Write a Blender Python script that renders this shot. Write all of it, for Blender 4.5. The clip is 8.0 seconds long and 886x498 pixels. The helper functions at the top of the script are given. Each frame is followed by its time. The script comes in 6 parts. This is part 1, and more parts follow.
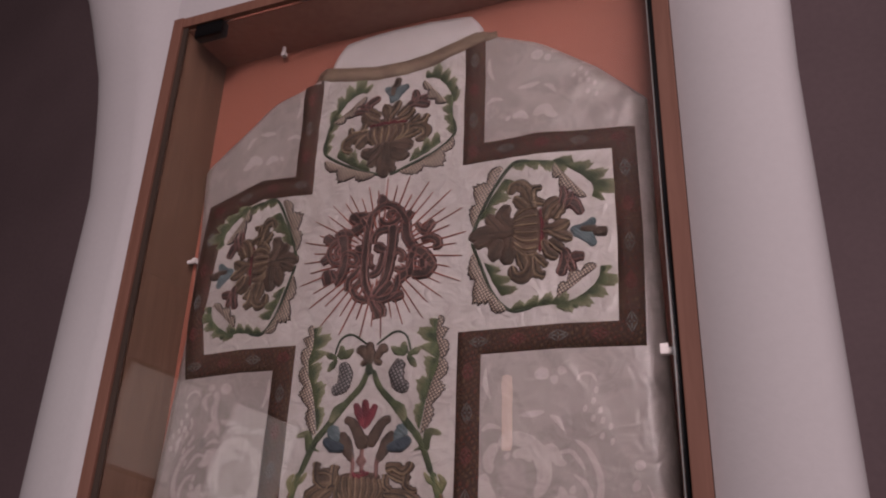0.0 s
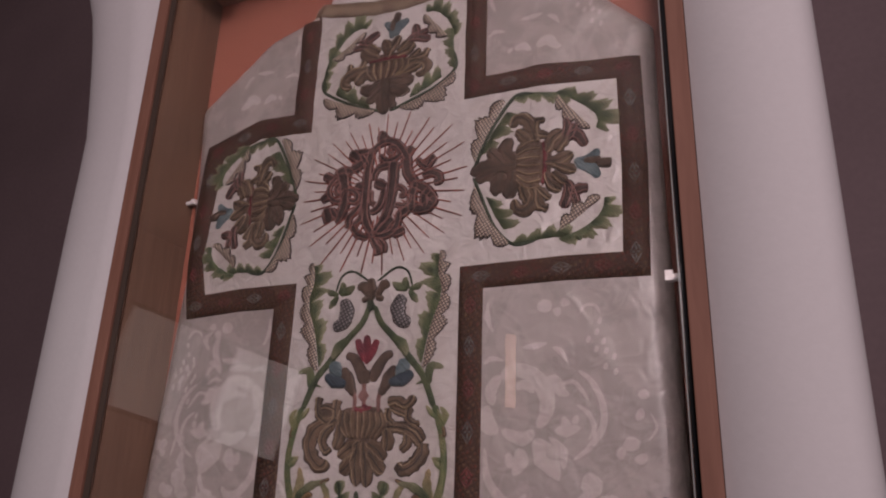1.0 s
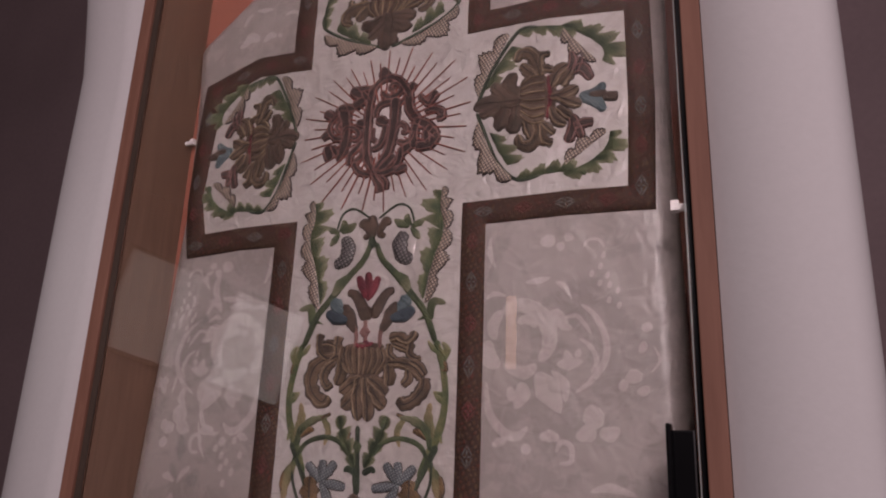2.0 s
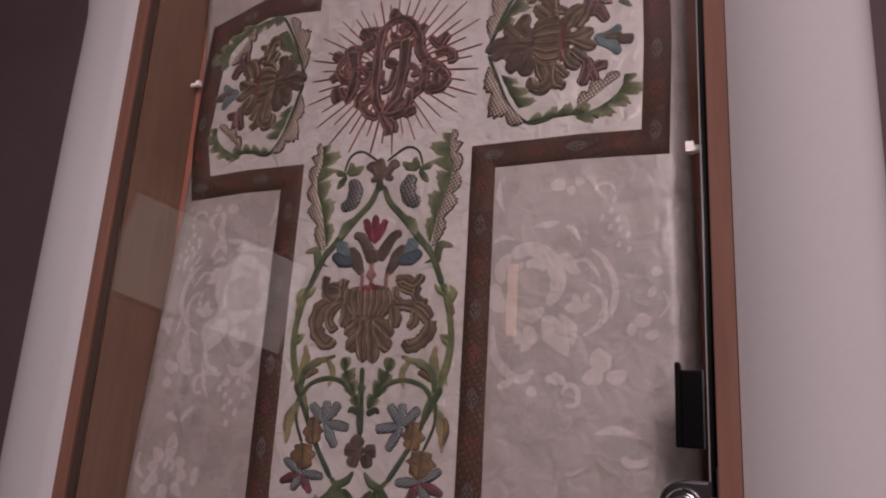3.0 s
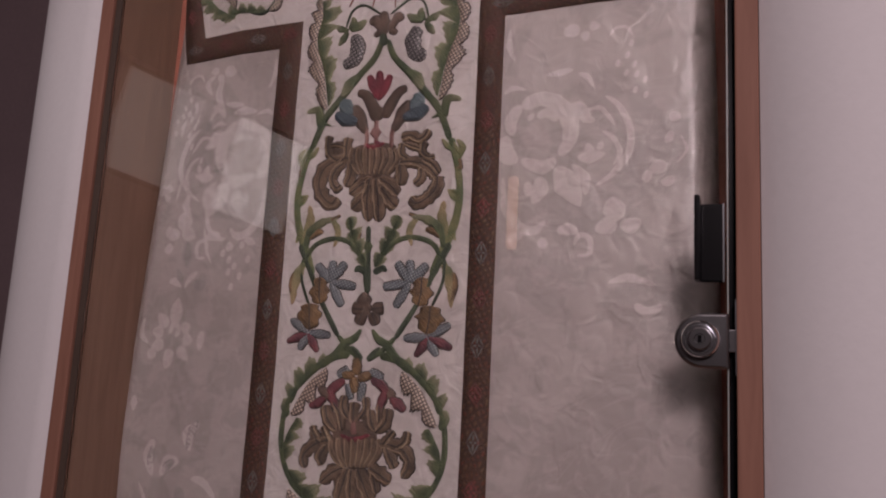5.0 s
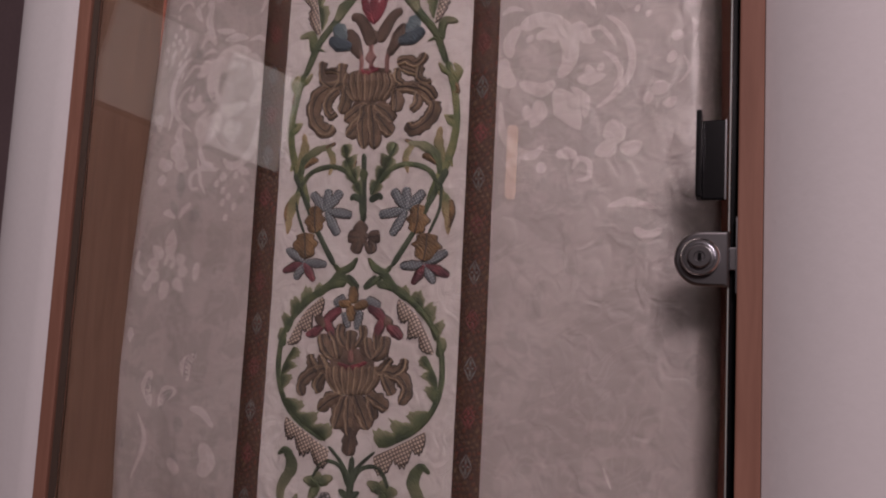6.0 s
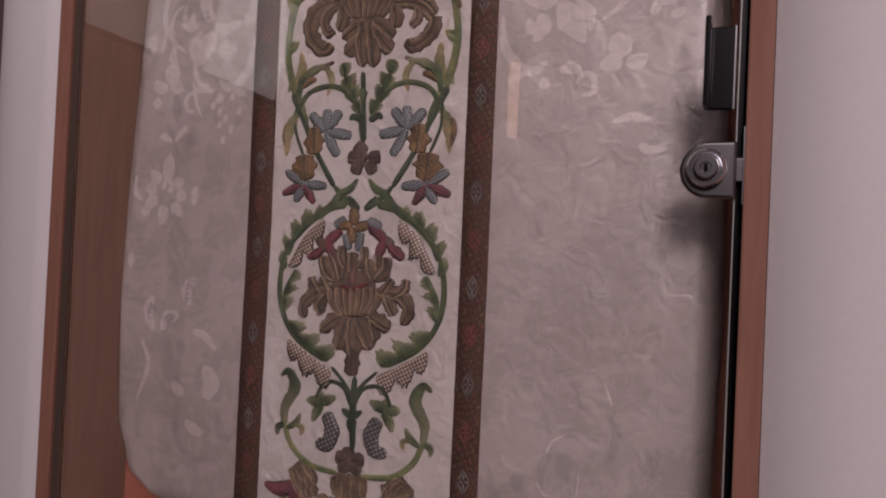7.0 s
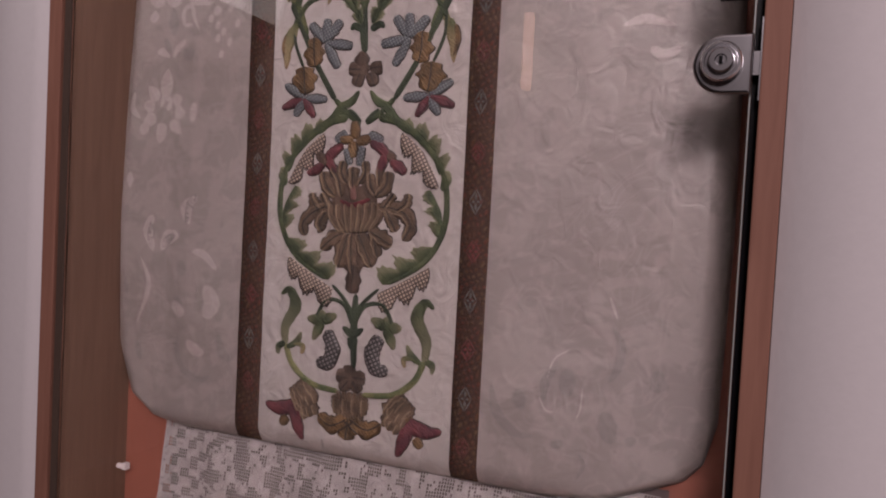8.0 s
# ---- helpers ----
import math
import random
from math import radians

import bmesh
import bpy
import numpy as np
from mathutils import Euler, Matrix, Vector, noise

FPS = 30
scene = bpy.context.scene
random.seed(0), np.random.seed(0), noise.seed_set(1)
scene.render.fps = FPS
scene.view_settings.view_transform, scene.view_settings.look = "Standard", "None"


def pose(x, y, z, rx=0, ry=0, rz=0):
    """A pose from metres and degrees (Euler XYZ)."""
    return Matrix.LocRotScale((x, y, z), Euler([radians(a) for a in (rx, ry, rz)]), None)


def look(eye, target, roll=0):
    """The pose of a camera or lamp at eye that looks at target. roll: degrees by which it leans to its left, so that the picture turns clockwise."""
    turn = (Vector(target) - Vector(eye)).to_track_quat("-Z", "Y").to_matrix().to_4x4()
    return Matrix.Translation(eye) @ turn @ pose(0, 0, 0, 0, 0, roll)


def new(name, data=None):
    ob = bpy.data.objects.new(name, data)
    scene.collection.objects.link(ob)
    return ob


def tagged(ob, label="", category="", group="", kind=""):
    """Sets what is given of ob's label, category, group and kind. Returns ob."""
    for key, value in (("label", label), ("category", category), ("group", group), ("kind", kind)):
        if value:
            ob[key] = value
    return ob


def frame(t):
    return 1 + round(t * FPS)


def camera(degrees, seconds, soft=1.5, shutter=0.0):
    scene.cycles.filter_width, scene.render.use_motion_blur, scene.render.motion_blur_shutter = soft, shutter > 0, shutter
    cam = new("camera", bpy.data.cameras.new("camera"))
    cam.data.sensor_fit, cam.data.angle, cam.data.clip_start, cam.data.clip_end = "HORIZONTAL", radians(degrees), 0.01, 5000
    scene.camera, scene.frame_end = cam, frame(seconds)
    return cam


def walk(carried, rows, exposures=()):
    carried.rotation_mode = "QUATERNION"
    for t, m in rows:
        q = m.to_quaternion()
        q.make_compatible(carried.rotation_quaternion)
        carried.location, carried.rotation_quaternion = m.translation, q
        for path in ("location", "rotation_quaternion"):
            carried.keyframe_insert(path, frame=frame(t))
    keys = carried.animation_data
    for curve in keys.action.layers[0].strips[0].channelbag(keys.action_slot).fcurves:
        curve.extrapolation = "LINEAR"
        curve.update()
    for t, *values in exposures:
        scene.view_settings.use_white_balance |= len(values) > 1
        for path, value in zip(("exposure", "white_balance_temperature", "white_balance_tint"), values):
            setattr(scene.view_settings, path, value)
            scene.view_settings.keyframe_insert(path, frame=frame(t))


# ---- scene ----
# ---- camera ----
cam = camera(61.0, 8.0, soft=2.0)
ROWS = [  # seconds, eye, yaw to the left, pitch up, roll
    (0.0, 0.3632, -0.6864, 1.4586, 22.69, 21.78, 2.20),
    (0.5, 0.3598, -0.6805, 1.4495, 22.80, 19.75, 2.01),
    (1.0, 0.3580, -0.6663, 1.4330, 22.86, 19.13, 1.94),
    (2.5, 0.3459, -0.6457, 1.3950, 22.79, 15.22, 2.73),
    (3.0, 0.3411, -0.6394, 1.3830, 22.85, 14.37, 3.39),
    (3.5, 0.3408, -0.6353, 1.3762, 23.16, 13.39, 3.40),
    (4.0, 0.3344, -0.6287, 1.3655, 22.76, 11.56, 3.24),
    (4.5, 0.3274, -0.6195, 1.3454, 22.59, 9.94, 3.08),
    (6.0, 0.3220, -0.5987, 1.3025, 22.17, 5.17, 2.81),
    (6.5, 0.3241, -0.5956, 1.3002, 22.31, 2.61, 2.72),
    (7.0, 0.3196, -0.5910, 1.2831, 22.06, 0.86, 2.58),
    (7.5, 0.3205, -0.5809, 1.2674, 22.41, -0.87, 2.53),
    (8.0, 0.3227, -0.5707, 1.2446, 22.94, -2.16, 2.97),
]
walk(cam, [(t, pose(x, y, z, 90 + pitch, 0, yaw) @ pose(0, 0, 0, 0, 0, roll)) for t, x, y, z, yaw, pitch, roll in ROWS],
     exposures=((0.0, -0.10), (2.5, -0.06), (4.5, 0.02), (6.5, 0.10), (8.0, 0.22)))

# ---- light ----
world = bpy.data.worlds.new("world")
world.use_nodes = True
scene.world = world
world.node_tree.nodes["Background"].inputs[0].default_value = (0.9, 0.85, 0.85, 1)
world.node_tree.nodes["Background"].inputs[1].default_value = 0.035


def area_lamp(name, m, sx, sy, watts, colour):
    data = bpy.data.lights.new(name, "AREA")
    data.shape, data.size, data.size_y, data.energy, data.color = "RECTANGLE", sx, sy, watts, colour
    ob = new(name, data)
    ob.matrix_world = m
    return ob


LAMP_AT = (0.82, -2.25, 2.22)
area_lamp("pendant_lamp_glow", look((LAMP_AT[0], LAMP_AT[1], LAMP_AT[2]), (0.2, 0.0, 1.35)), 0.40, 0.40, 28.0, (1.0, 0.80, 0.845))

# ---- materials ----
def nodes_of(name):
    m = bpy.data.materials.new(name)
    m.use_nodes = True
    nt = m.node_tree
    b = nt.nodes["Principled BSDF"]
    return m, nt, b


def add(nt, kind, **values):
    n = nt.nodes.new(kind)
    for key, value in values.items():
        n.inputs[key].default_value = value
    return n


def ramp(nt, fac, stops):
    r = nt.nodes.new("ShaderNodeValToRGB")
    while len(r.color_ramp.elements) < len(stops):
        r.color_ramp.elements.new(0.5)
    for e, (at, colour) in zip(r.color_ramp.elements, stops):
        e.position = at
        e.color = (*colour, 1)
    nt.links.new(fac, r.inputs[0])
    return r.outputs[0]


def coords(nt, scale=(1, 1, 1), turn=(0, 0, 0)):
    tc = nt.nodes.new("ShaderNodeTexCoord")
    mp = add(nt, "ShaderNodeMapping")
    mp.inputs["Scale"].default_value = scale
    mp.inputs["Rotation"].default_value = turn
    nt.links.new(tc.outputs["Object"], mp.inputs[0])
    return mp.outputs[0]


def noise_of(nt, at, scale, detail=4.0, rough=0.55, distort=0.0):
    n = add(nt, "ShaderNodeTexNoise", Scale=scale, Detail=detail, Roughness=rough, Distortion=distort)
    nt.links.new(at, n.inputs["Vector"])
    return n.outputs["Fac"]


def mix(nt, fac, a, b, kind="MIX"):
    n = nt.nodes.new("ShaderNodeMix")
    n.data_type, n.blend_type = "RGBA", kind
    for value, slot in ((fac, n.inputs[0]), (a, n.inputs[6]), (b, n.inputs[7])):
        if isinstance(value, (int, float)):
            slot.default_value = value
        elif isinstance(value, tuple):
            slot.default_value = (*value, 1)
        else:
            nt.links.new(value, slot)
    return n.outputs[2]


def bump(nt, b, height, distance, strength=1.0):
    n = add(nt, "ShaderNodeBump", Strength=strength, Distance=distance)
    nt.links.new(height, n.inputs["Height"])
    nt.links.new(n.outputs[0], b.inputs["Normal"])


def plain(name, colour, rough=0.6, metal=0.0, vary=0.2, big=6.0, fine=300.0, relief=0.0002, squeeze=(1, 1, 1)):
    """A surface with a slow stain and a fine grain in its colour, and fine relief."""
    m, nt, b = nodes_of(name)
    at = coords(nt, squeeze)
    slow, fast = noise_of(nt, at, big, 3), noise_of(nt, at, fine, 5)
    dark = tuple(c * (1 - vary) for c in colour)
    light = tuple(min(1, c * (1 + vary)) for c in colour)
    first = ramp(nt, slow, [(0.3, dark), (0.7, light)])
    second = ramp(nt, fast, [(0.25, tuple([1 - vary] * 3)), (0.7, (1, 1, 1))])
    nt.links.new(mix(nt, 1.0, first, second, "MULTIPLY"), b.inputs["Base Color"])
    b.inputs["Roughness"].default_value, b.inputs["Metallic"].default_value = rough, metal
    bump(nt, b, fast, relief)
    return m


def thread(name, colour, other=None, rough=0.5, metal=0.0, along=(1, 1, 1), pitch=2000.0, vary=0.35, tip=None, relief=0.0004, patch=70.0):
    """Embroidery: satin-stitch ridges, two tones that run into each other, each patch a little different."""
    m, nt, b = nodes_of(name)
    at = coords(nt, along)
    blotch = noise_of(nt, at, patch, 3)
    fast = noise_of(nt, at, pitch, 3)
    wave = add(nt, "ShaderNodeTexWave", Scale=pitch / 6.3, Distortion=9.0, Detail=3.0)
    wave.bands_direction = "DIAGONAL"
    nt.links.new(at, wave.inputs["Vector"])
    other = other or tuple(c * 0.6 for c in colour)
    base = ramp(nt, blotch, [(0.38, other), (0.62, colour)])
    if tip:
        fade = nt.nodes.new("ShaderNodeAttribute")
        fade.attribute_name = "tone"
        base = mix(nt, ramp(nt, fade.outputs["Fac"], [(0.35, (0, 0, 0)), (1.0, (1, 1, 1))]), base, tip)
    stitch = ramp(nt, wave.outputs["Fac"], [(0.0, tuple([1 - vary] * 3)), (0.6, (1, 1, 1))])
    shade = mix(nt, 1.0, base, stitch, "MULTIPLY")
    info = nt.nodes.new("ShaderNodeObjectInfo")
    tone = ramp(nt, info.outputs["Random"], [(0.0, (0.8, 0.8, 0.8)), (1.0, (1, 1, 1))])
    nt.links.new(mix(nt, 1.0, shade, tone, "MULTIPLY"), b.inputs["Base Color"])
    b.inputs["Roughness"].default_value, b.inputs["Metallic"].default_value = rough, metal
    b.inputs["Specular IOR Level"].default_value = 0.3
    both = mix(nt, 0.5, wave.outputs["Color"], fast)
    bump(nt, b, both, relief)
    return m


def wood(name, dark, light, rough=0.4, grain=(40, 40, 3)):
    m, nt, b = nodes_of(name)
    at = coords(nt, grain)
    n = noise_of(nt, at, 3.0, 8, 0.6, 0.6)
    slow = noise_of(nt, coords(nt, (3, 3, 0.8)), 2.0, 2)
    first = ramp(nt, n, [(0.3, dark), (0.7, light)])
    second = ramp(nt, slow, [(0.3, (0.8, 0.8, 0.8)), (0.7, (1, 1, 1))])
    nt.links.new(mix(nt, 1.0, first, second, "MULTIPLY"), b.inputs["Base Color"])
    b.inputs["Roughness"].default_value = rough
    b.inputs["Specular IOR Level"].default_value = 0.25
    bump(nt, b, n, 0.00008)
    return m


def damask(name, low, high, rough, folds=0.0018):
    """Silk damask ground: a soft leafy figure with its sheen put into its tone, over a fine weave."""
    m, nt, b = nodes_of(name)
    at = coords(nt)
    figure = noise_of(nt, at, 16.0, 1.5, 0.4, 1.6)
    veins = noise_of(nt, at, 42.0, 2.0, 0.5, 2.5)
    sharp = ramp(nt, mix(nt, 0.35, figure, veins), [(0.47, low), (0.53, high)])
    slow = ramp(nt, noise_of(nt, at, 5.0, 2), [(0.3, (0.86, 0.84, 0.82)), (0.7, (1, 1, 1))])
    lines = noise_of(nt, at, 26.0, 1.0, 0.4, 2.2)
    thin = ramp(nt, lines, [(0.455, (0, 0, 0)), (0.475, (1, 1, 1)), (0.49, (1, 1, 1)), (0.51, (0, 0, 0))])
    lit = mix(nt, mix(nt, 0.32, (0, 0, 0), thin), sharp, tuple(min(1, c * 1.22) for c in high))
    nt.links.new(mix(nt, 1.0, lit, slow, "MULTIPLY"), b.inputs["Base Color"])
    b.inputs["Roughness"].default_value = rough
    crease = noise_of(nt, at, 48.0, 2.5, 0.5, 1.2)
    bump(nt, b, crease, folds)
    return m


WHITE_WALL = plain("white painted plaster", (0.77, 0.75, 0.755), 0.75, vary=0.03, big=2.5, fine=160, relief=0.0002)
DARK_WALL = plain("dark brown wall", (0.165, 0.118, 0.125), 0.8, vary=0.12, big=3, fine=120, relief=0.0003)
ROOM_WALL = plain("grey room wall", (0.17, 0.15, 0.15), 0.85, vary=0.1)
CEILING = plain("ceiling paint", (0.35, 0.33, 0.33), 0.9, vary=0.04)
FLOOR = wood("dark wooden floor", (0.07, 0.04, 0.03), (0.14, 0.085, 0.06), 0.45, (3, 40, 40))
CASE_WOOD = wood("cherry veneer", (0.255, 0.122, 0.086), (0.335, 0.168, 0.120), 0.62)
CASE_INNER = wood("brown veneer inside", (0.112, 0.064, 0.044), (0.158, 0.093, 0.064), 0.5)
BACK_RED = plain("red brown backing board", (0.20, 0.066, 0.042), 0.7, vary=0.08, big=4, fine=250, relief=0.0001)
BLACK = plain("glossy black plastic", (0.006, 0.006, 0.007), 0.16, vary=0.1, relief=0.0)
CHROME = plain("chrome", (0.78, 0.78, 0.80), 0.16, 1.0, vary=0.04, fine=120, relief=0.00002)
PEG = plain("white plastic", (0.5, 0.47, 0.46), 0.5, vary=0.05)
SILK = damask("white silk damask", (0.186, 0.164, 0.155), (0.218, 0.193, 0.183), 0.42, 0.0013)
GROUND_SILK = damask("white silk ground of the cross", (0.262, 0.241, 0.232), (0.290, 0.267, 0.258), 0.40, 0.0032)
# Sheen is put into the figures' colour: paler where it catches light, darker where not.
FIGURE_SILK = damask("woven damask figure with bright sheen in its colour", (0.268, 0.242, 0.231), (0.290, 0.263, 0.251), 0.38)
SATIN = damask("satin damask figure with lost sheen in its colour", (0.160, 0.144, 0.138), (0.178, 0.160, 0.153), 0.36)


def figured_galloon(name):
    """Woven braid: rust and ochre figures of some millimetres on dark brown."""
    m, nt, b = nodes_of(name)
    at = coords(nt, (1, 1, 1), (0, 0.5, 0))
    facs = []
    for way in ("X", "Z"):
        w = add(nt, "ShaderNodeTexWave", Scale=0.31416 / 0.0052, Distortion=9.0, Detail=3.0)
        w.bands_direction = way
        nt.links.new(at, w.inputs["Vector"])
        facs.append(w.outputs["Fac"])
    figure = ramp(nt, mix(nt, 1.0, facs[0], facs[1], "MULTIPLY"), [(0.25, (0, 0, 0)), (0.6, (1, 1, 1))])
    hue = ramp(nt, noise_of(nt, at, 130.0), [(0.40, (0.085, 0.024, 0.017)), (0.52, (0.064, 0.034, 0.017)), (0.64, (0.088, 0.058, 0.032))])
    ground = ramp(nt, noise_of(nt, at, 40.0), [(0.3, (0.027, 0.0145, 0.0115)), (0.7, (0.042, 0.0225, 0.016))])
    grain = ramp(nt, noise_of(nt, at, 900.0), [(0.3, (0.7, 0.7, 0.7)), (0.7, (1.0, 1.0, 1.0))])
    nt.links.new(mix(nt, 1.0, mix(nt, figure, ground, hue), grain, "MULTIPLY"), b.inputs["Base Color"])
    b.inputs["Roughness"].default_value = 0.75
    b.inputs["Specular IOR Level"].default_value = 0.2
    bump(nt, b, figure, 0.0002)
    return m


GALLOON = figured_galloon("brown woven galloon")
LINEN = plain("white linen", (0.30, 0.277, 0.272), 0.8, vary=0.06, big=20, fine=900)
LACE = plain("white cotton lace", (0.29, 0.267, 0.260), 0.85, vary=0.14, big=60, fine=1200)
GLASS, nt, b = nodes_of("clear glass")
b.inputs["Transmission Weight"].default_value = 1.0
b.inputs["Roughness"].default_value = 0.0
b.inputs["IOR"].default_value = 1.45
b.inputs["Base Color"].default_value = (0.97, 0.98, 0.97, 1)
GLASS_EDGE = plain("polished glass edge", (0.40, 0.43, 0.41), 0.3, vary=0.1)


def netting(name, ground, line, period, rough=0.6, width=0.35):
    """Couched net: crossing dark threads on a pale ground."""
    m, nt, b = nodes_of(name)
    at = coords(nt, (1, 1, 1), (0, 0.5, 0))
    facs = []
    for way in ("X", "Z"):
        w = add(nt, "ShaderNodeTexWave", Scale=0.31416 / period, Distortion=0.6, Detail=1.0)
        w.bands_direction = way
        nt.links.new(at, w.inputs["Vector"])
        facs.append(ramp(nt, w.outputs["Fac"], [(width - 0.12, (0, 0, 0)), (width + 0.12, (1, 1, 1))]))
    both = mix(nt, 1.0, facs[0], facs[1], "MULTIPLY")
    tone = ramp(nt, noise_of(nt, at, 260.0), [(0.3, (0.7, 0.7, 0.7)), (0.7, (1, 1, 1))])
    nt.links.new(mix(nt, 1.0, mix(nt, both, line, ground), tone, "MULTIPLY"), b.inputs["Base Color"])
    b.inputs["Roughness"].default_value = rough
    bump(nt, b, both, 0.0005)
    return m


GOLD = thread("old gold thread", (0.132, 0.092, 0.062), (0.078, 0.055, 0.040), 0.42, 0.2, pitch=1500, vary=0.22, relief=0.001)
BROWN = thread("brown gold thread", (0.098, 0.066, 0.049), (0.060, 0.042, 0.032), 0.45, 0.15, pitch=1500, vary=0.22, relief=0.001)
MAUVE = thread("dark red brown thread", (0.064, 0.043, 0.038), (0.040, 0.028, 0.026), 0.42, 0.2, pitch=1500, vary=0.2, relief=0.0009)
LEAF = thread("green silk thread", (0.070, 0.084, 0.040), (0.032, 0.046, 0.024), 0.75, tip=(0.165, 0.160, 0.100), pitch=1300, vary=0.3, relief=0.001, patch=90)
STEM = thread("dark green silk thread", (0.038, 0.052, 0.029), (0.022, 0.033, 0.020), 0.68, pitch=1300, vary=0.3, relief=0.0009)
PALE = thread("yellow green silk thread", (0.175, 0.15, 0.078), (0.08, 0.09, 0.042), 0.68, tip=(0.25, 0.18, 0.10), pitch=1300, vary=0.3, relief=0.0009)
OCHRE = thread("ochre thread", (0.165, 0.10, 0.045), (0.080, 0.050, 0.026), 0.5, 0.1, pitch=1100, vary=0.4, relief=0.0011)
RED = thread("crimson silk thread", (0.145, 0.024, 0.032), (0.08, 0.016, 0.022), 0.6, pitch=1100, vary=0.4, relief=0.001)
ROSE = thread("faded crimson thread", (0.125, 0.034, 0.04), (0.07, 0.024, 0.03), 0.6, pitch=1100, vary=0.4, relief=0.001)
PINK = thread("pinkish brown thread", (0.190, 0.098, 0.084), (0.130, 0.062, 0.055), 0.5)
BLUE = thread("light blue silk thread", (0.088, 0.116, 0.122), (0.055, 0.080, 0.088), 0.65, pitch=1000, vary=0.45, relief=0.0008)
BLUE_DARK = thread("slate blue silk thread", (0.036, 0.050, 0.062), (0.022, 0.032, 0.042), 0.65, pitch=1000, vary=0.45, relief=0.0008)
RAY = thread("thin red gold thread", (0.20, 0.055, 0.038), (0.13, 0.038, 0.028), 0.5)
OUTLINE = thread("dark outline thread", (0.043, 0.030, 0.024), (0.029, 0.022, 0.019), 0.5)
RED_OUTLINE = thread("dark red outline thread", (0.060, 0.022, 0.020), (0.036, 0.016, 0.015), 0.55)
NET = netting("couched net on cream", (0.33, 0.265, 0.21), (0.065, 0.045, 0.036), 0.0031)
SILVER = netting("tarnished silver net", (0.180, 0.165, 0.160), (0.036, 0.033, 0.033), 0.0036, 0.4, 0.5)
GREYBLUE = netting("grey blue net", (0.150, 0.172, 0.178), (0.055, 0.062, 0.068), 0.0026, 0.6, 0.42)
RED_DIAMOND = thread("dull red woven thread", (0.108, 0.021, 0.023), (0.068, 0.014, 0.015), 0.7)
BLUE_DIAMOND = thread("dull blue grey woven thread", (0.094, 0.102, 0.103), (0.062, 0.068, 0.070), 0.65)
BAND = thread("worn gold braid", (0.185, 0.136, 0.095), (0.128, 0.090, 0.064), 0.5, 0.1, pitch=3000)


def lit(name, strength):
    m, nt, b = nodes_of(name)
    b.inputs["Base Color"].default_value = (0.02, 0.02, 0.02, 1)
    b.inputs["Emission Color"].default_value = (1.0, 0.93, 0.93, 1)
    b.inputs["Emission Strength"].default_value = strength
    return m


# Two glows for an added panel that puts a bright patch in the glass.
GLOW_PANEL, GLOW_PANEL_DIM = lit("glowing panel", 0.9), lit("dimmer glowing panel", 0.42)
TUBE, nt, b = nodes_of("warm glowing tube")
b.inputs["Emission Color"].default_value = (1.0, 0.50, 0.28, 1)
b.inputs["Emission Strength"].default_value = 1.5
CORD = thread("bright gold cord", (0.235, 0.175, 0.11), (0.16, 0.115, 0.072), 0.4, 0.2, pitch=2500)
GREY_CLOTH = plain("grey cloth", (0.085, 0.064, 0.062), 0.9, vary=0.12, big=30, fine=900)
VINE = thread("faded green silk thread", (0.140, 0.140, 0.062), (0.058, 0.080, 0.034), 0.68, tip=(0.22, 0.19, 0.11), pitch=1300, vary=0.3, patch=60, relief=0.0009)
EDGE_BROWN = plain("dark brown edge strip", (0.082, 0.056, 0.042), 0.7, vary=0.15)


# ---- helpers for building ----
def part(name, bm, material, parent=None, label="", smooth=False):
    """One mesh object out of a bmesh, under a thing or a part."""
    me = bpy.data.meshes.new(name)
    if smooth:
        for f in bm.faces:
            f.smooth = True
    bm.to_mesh(me)
    bm.free()
    me.materials.append(material)
    ob = new(name, me)
    if parent:
        ob.parent = parent
    return tagged(ob, label)


def box(x0, x1, y0, y1, z0, z1, bevel=0.0):
    bm = bmesh.new()
    bmesh.ops.create_cube(bm, size=1, matrix=Matrix.Translation(((x0 + x1) / 2, (y0 + y1) / 2, (z0 + z1) / 2)) @ Matrix.Diagonal((x1 - x0, y1 - y0, z1 - z0, 1)))
    if bevel:
        bmesh.ops.bevel(bm, geom=bm.edges[:], offset=bevel, segments=2, affect="EDGES", profile=0.6)
    return bm


def between(at, table):
    """Smooth value from a short table of (at, value)."""
    return float(np.interp(at, [a for a, _ in table], [v for _, v in table]))


# ---- the place ----
tagged(part("floor", box(-2.5, 2.5, -3.6, 0.6, -0.1, 0.0), FLOOR), "dark wooden floor of the room", "floor", kind="structure")
tagged(part("ceiling", box(-2.5, 2.5, -3.6, 0.6, 2.75, 2.85), CEILING), "pale painted ceiling", "ceiling", kind="structure")
tagged(part("wall_north", box(-2.5, 2.5, 0.30, 0.42, 0.0, 2.75), DARK_WALL), "dark brown wall behind the white pier", "wall", kind="structure")
tagged(part("wall_south", box(-2.5, 2.5, -3.7, -3.6, 0.0, 2.75), ROOM_WALL), "grey painted wall across the room", "wall", kind="structure")
tagged(part("wall_west", box(-2.6, -2.5, -3.6, 0.42, 0.0, 2.75), ROOM_WALL), "grey painted side wall", "wall", kind="structure")
tagged(part("wall_east", box(2.5, 2.6, -3.6, 0.42, 0.0, 2.75), ROOM_WALL), "grey painted side wall", "wall", kind="structure")

CASE_L, CASE_R, CASE_FRONT, CASE_BACK, CASE_TOP, CASE_BOTTOM, BOARD = -0.287, 0.331, -0.0775, 0.018, 2.093, 0.90, 0.0155


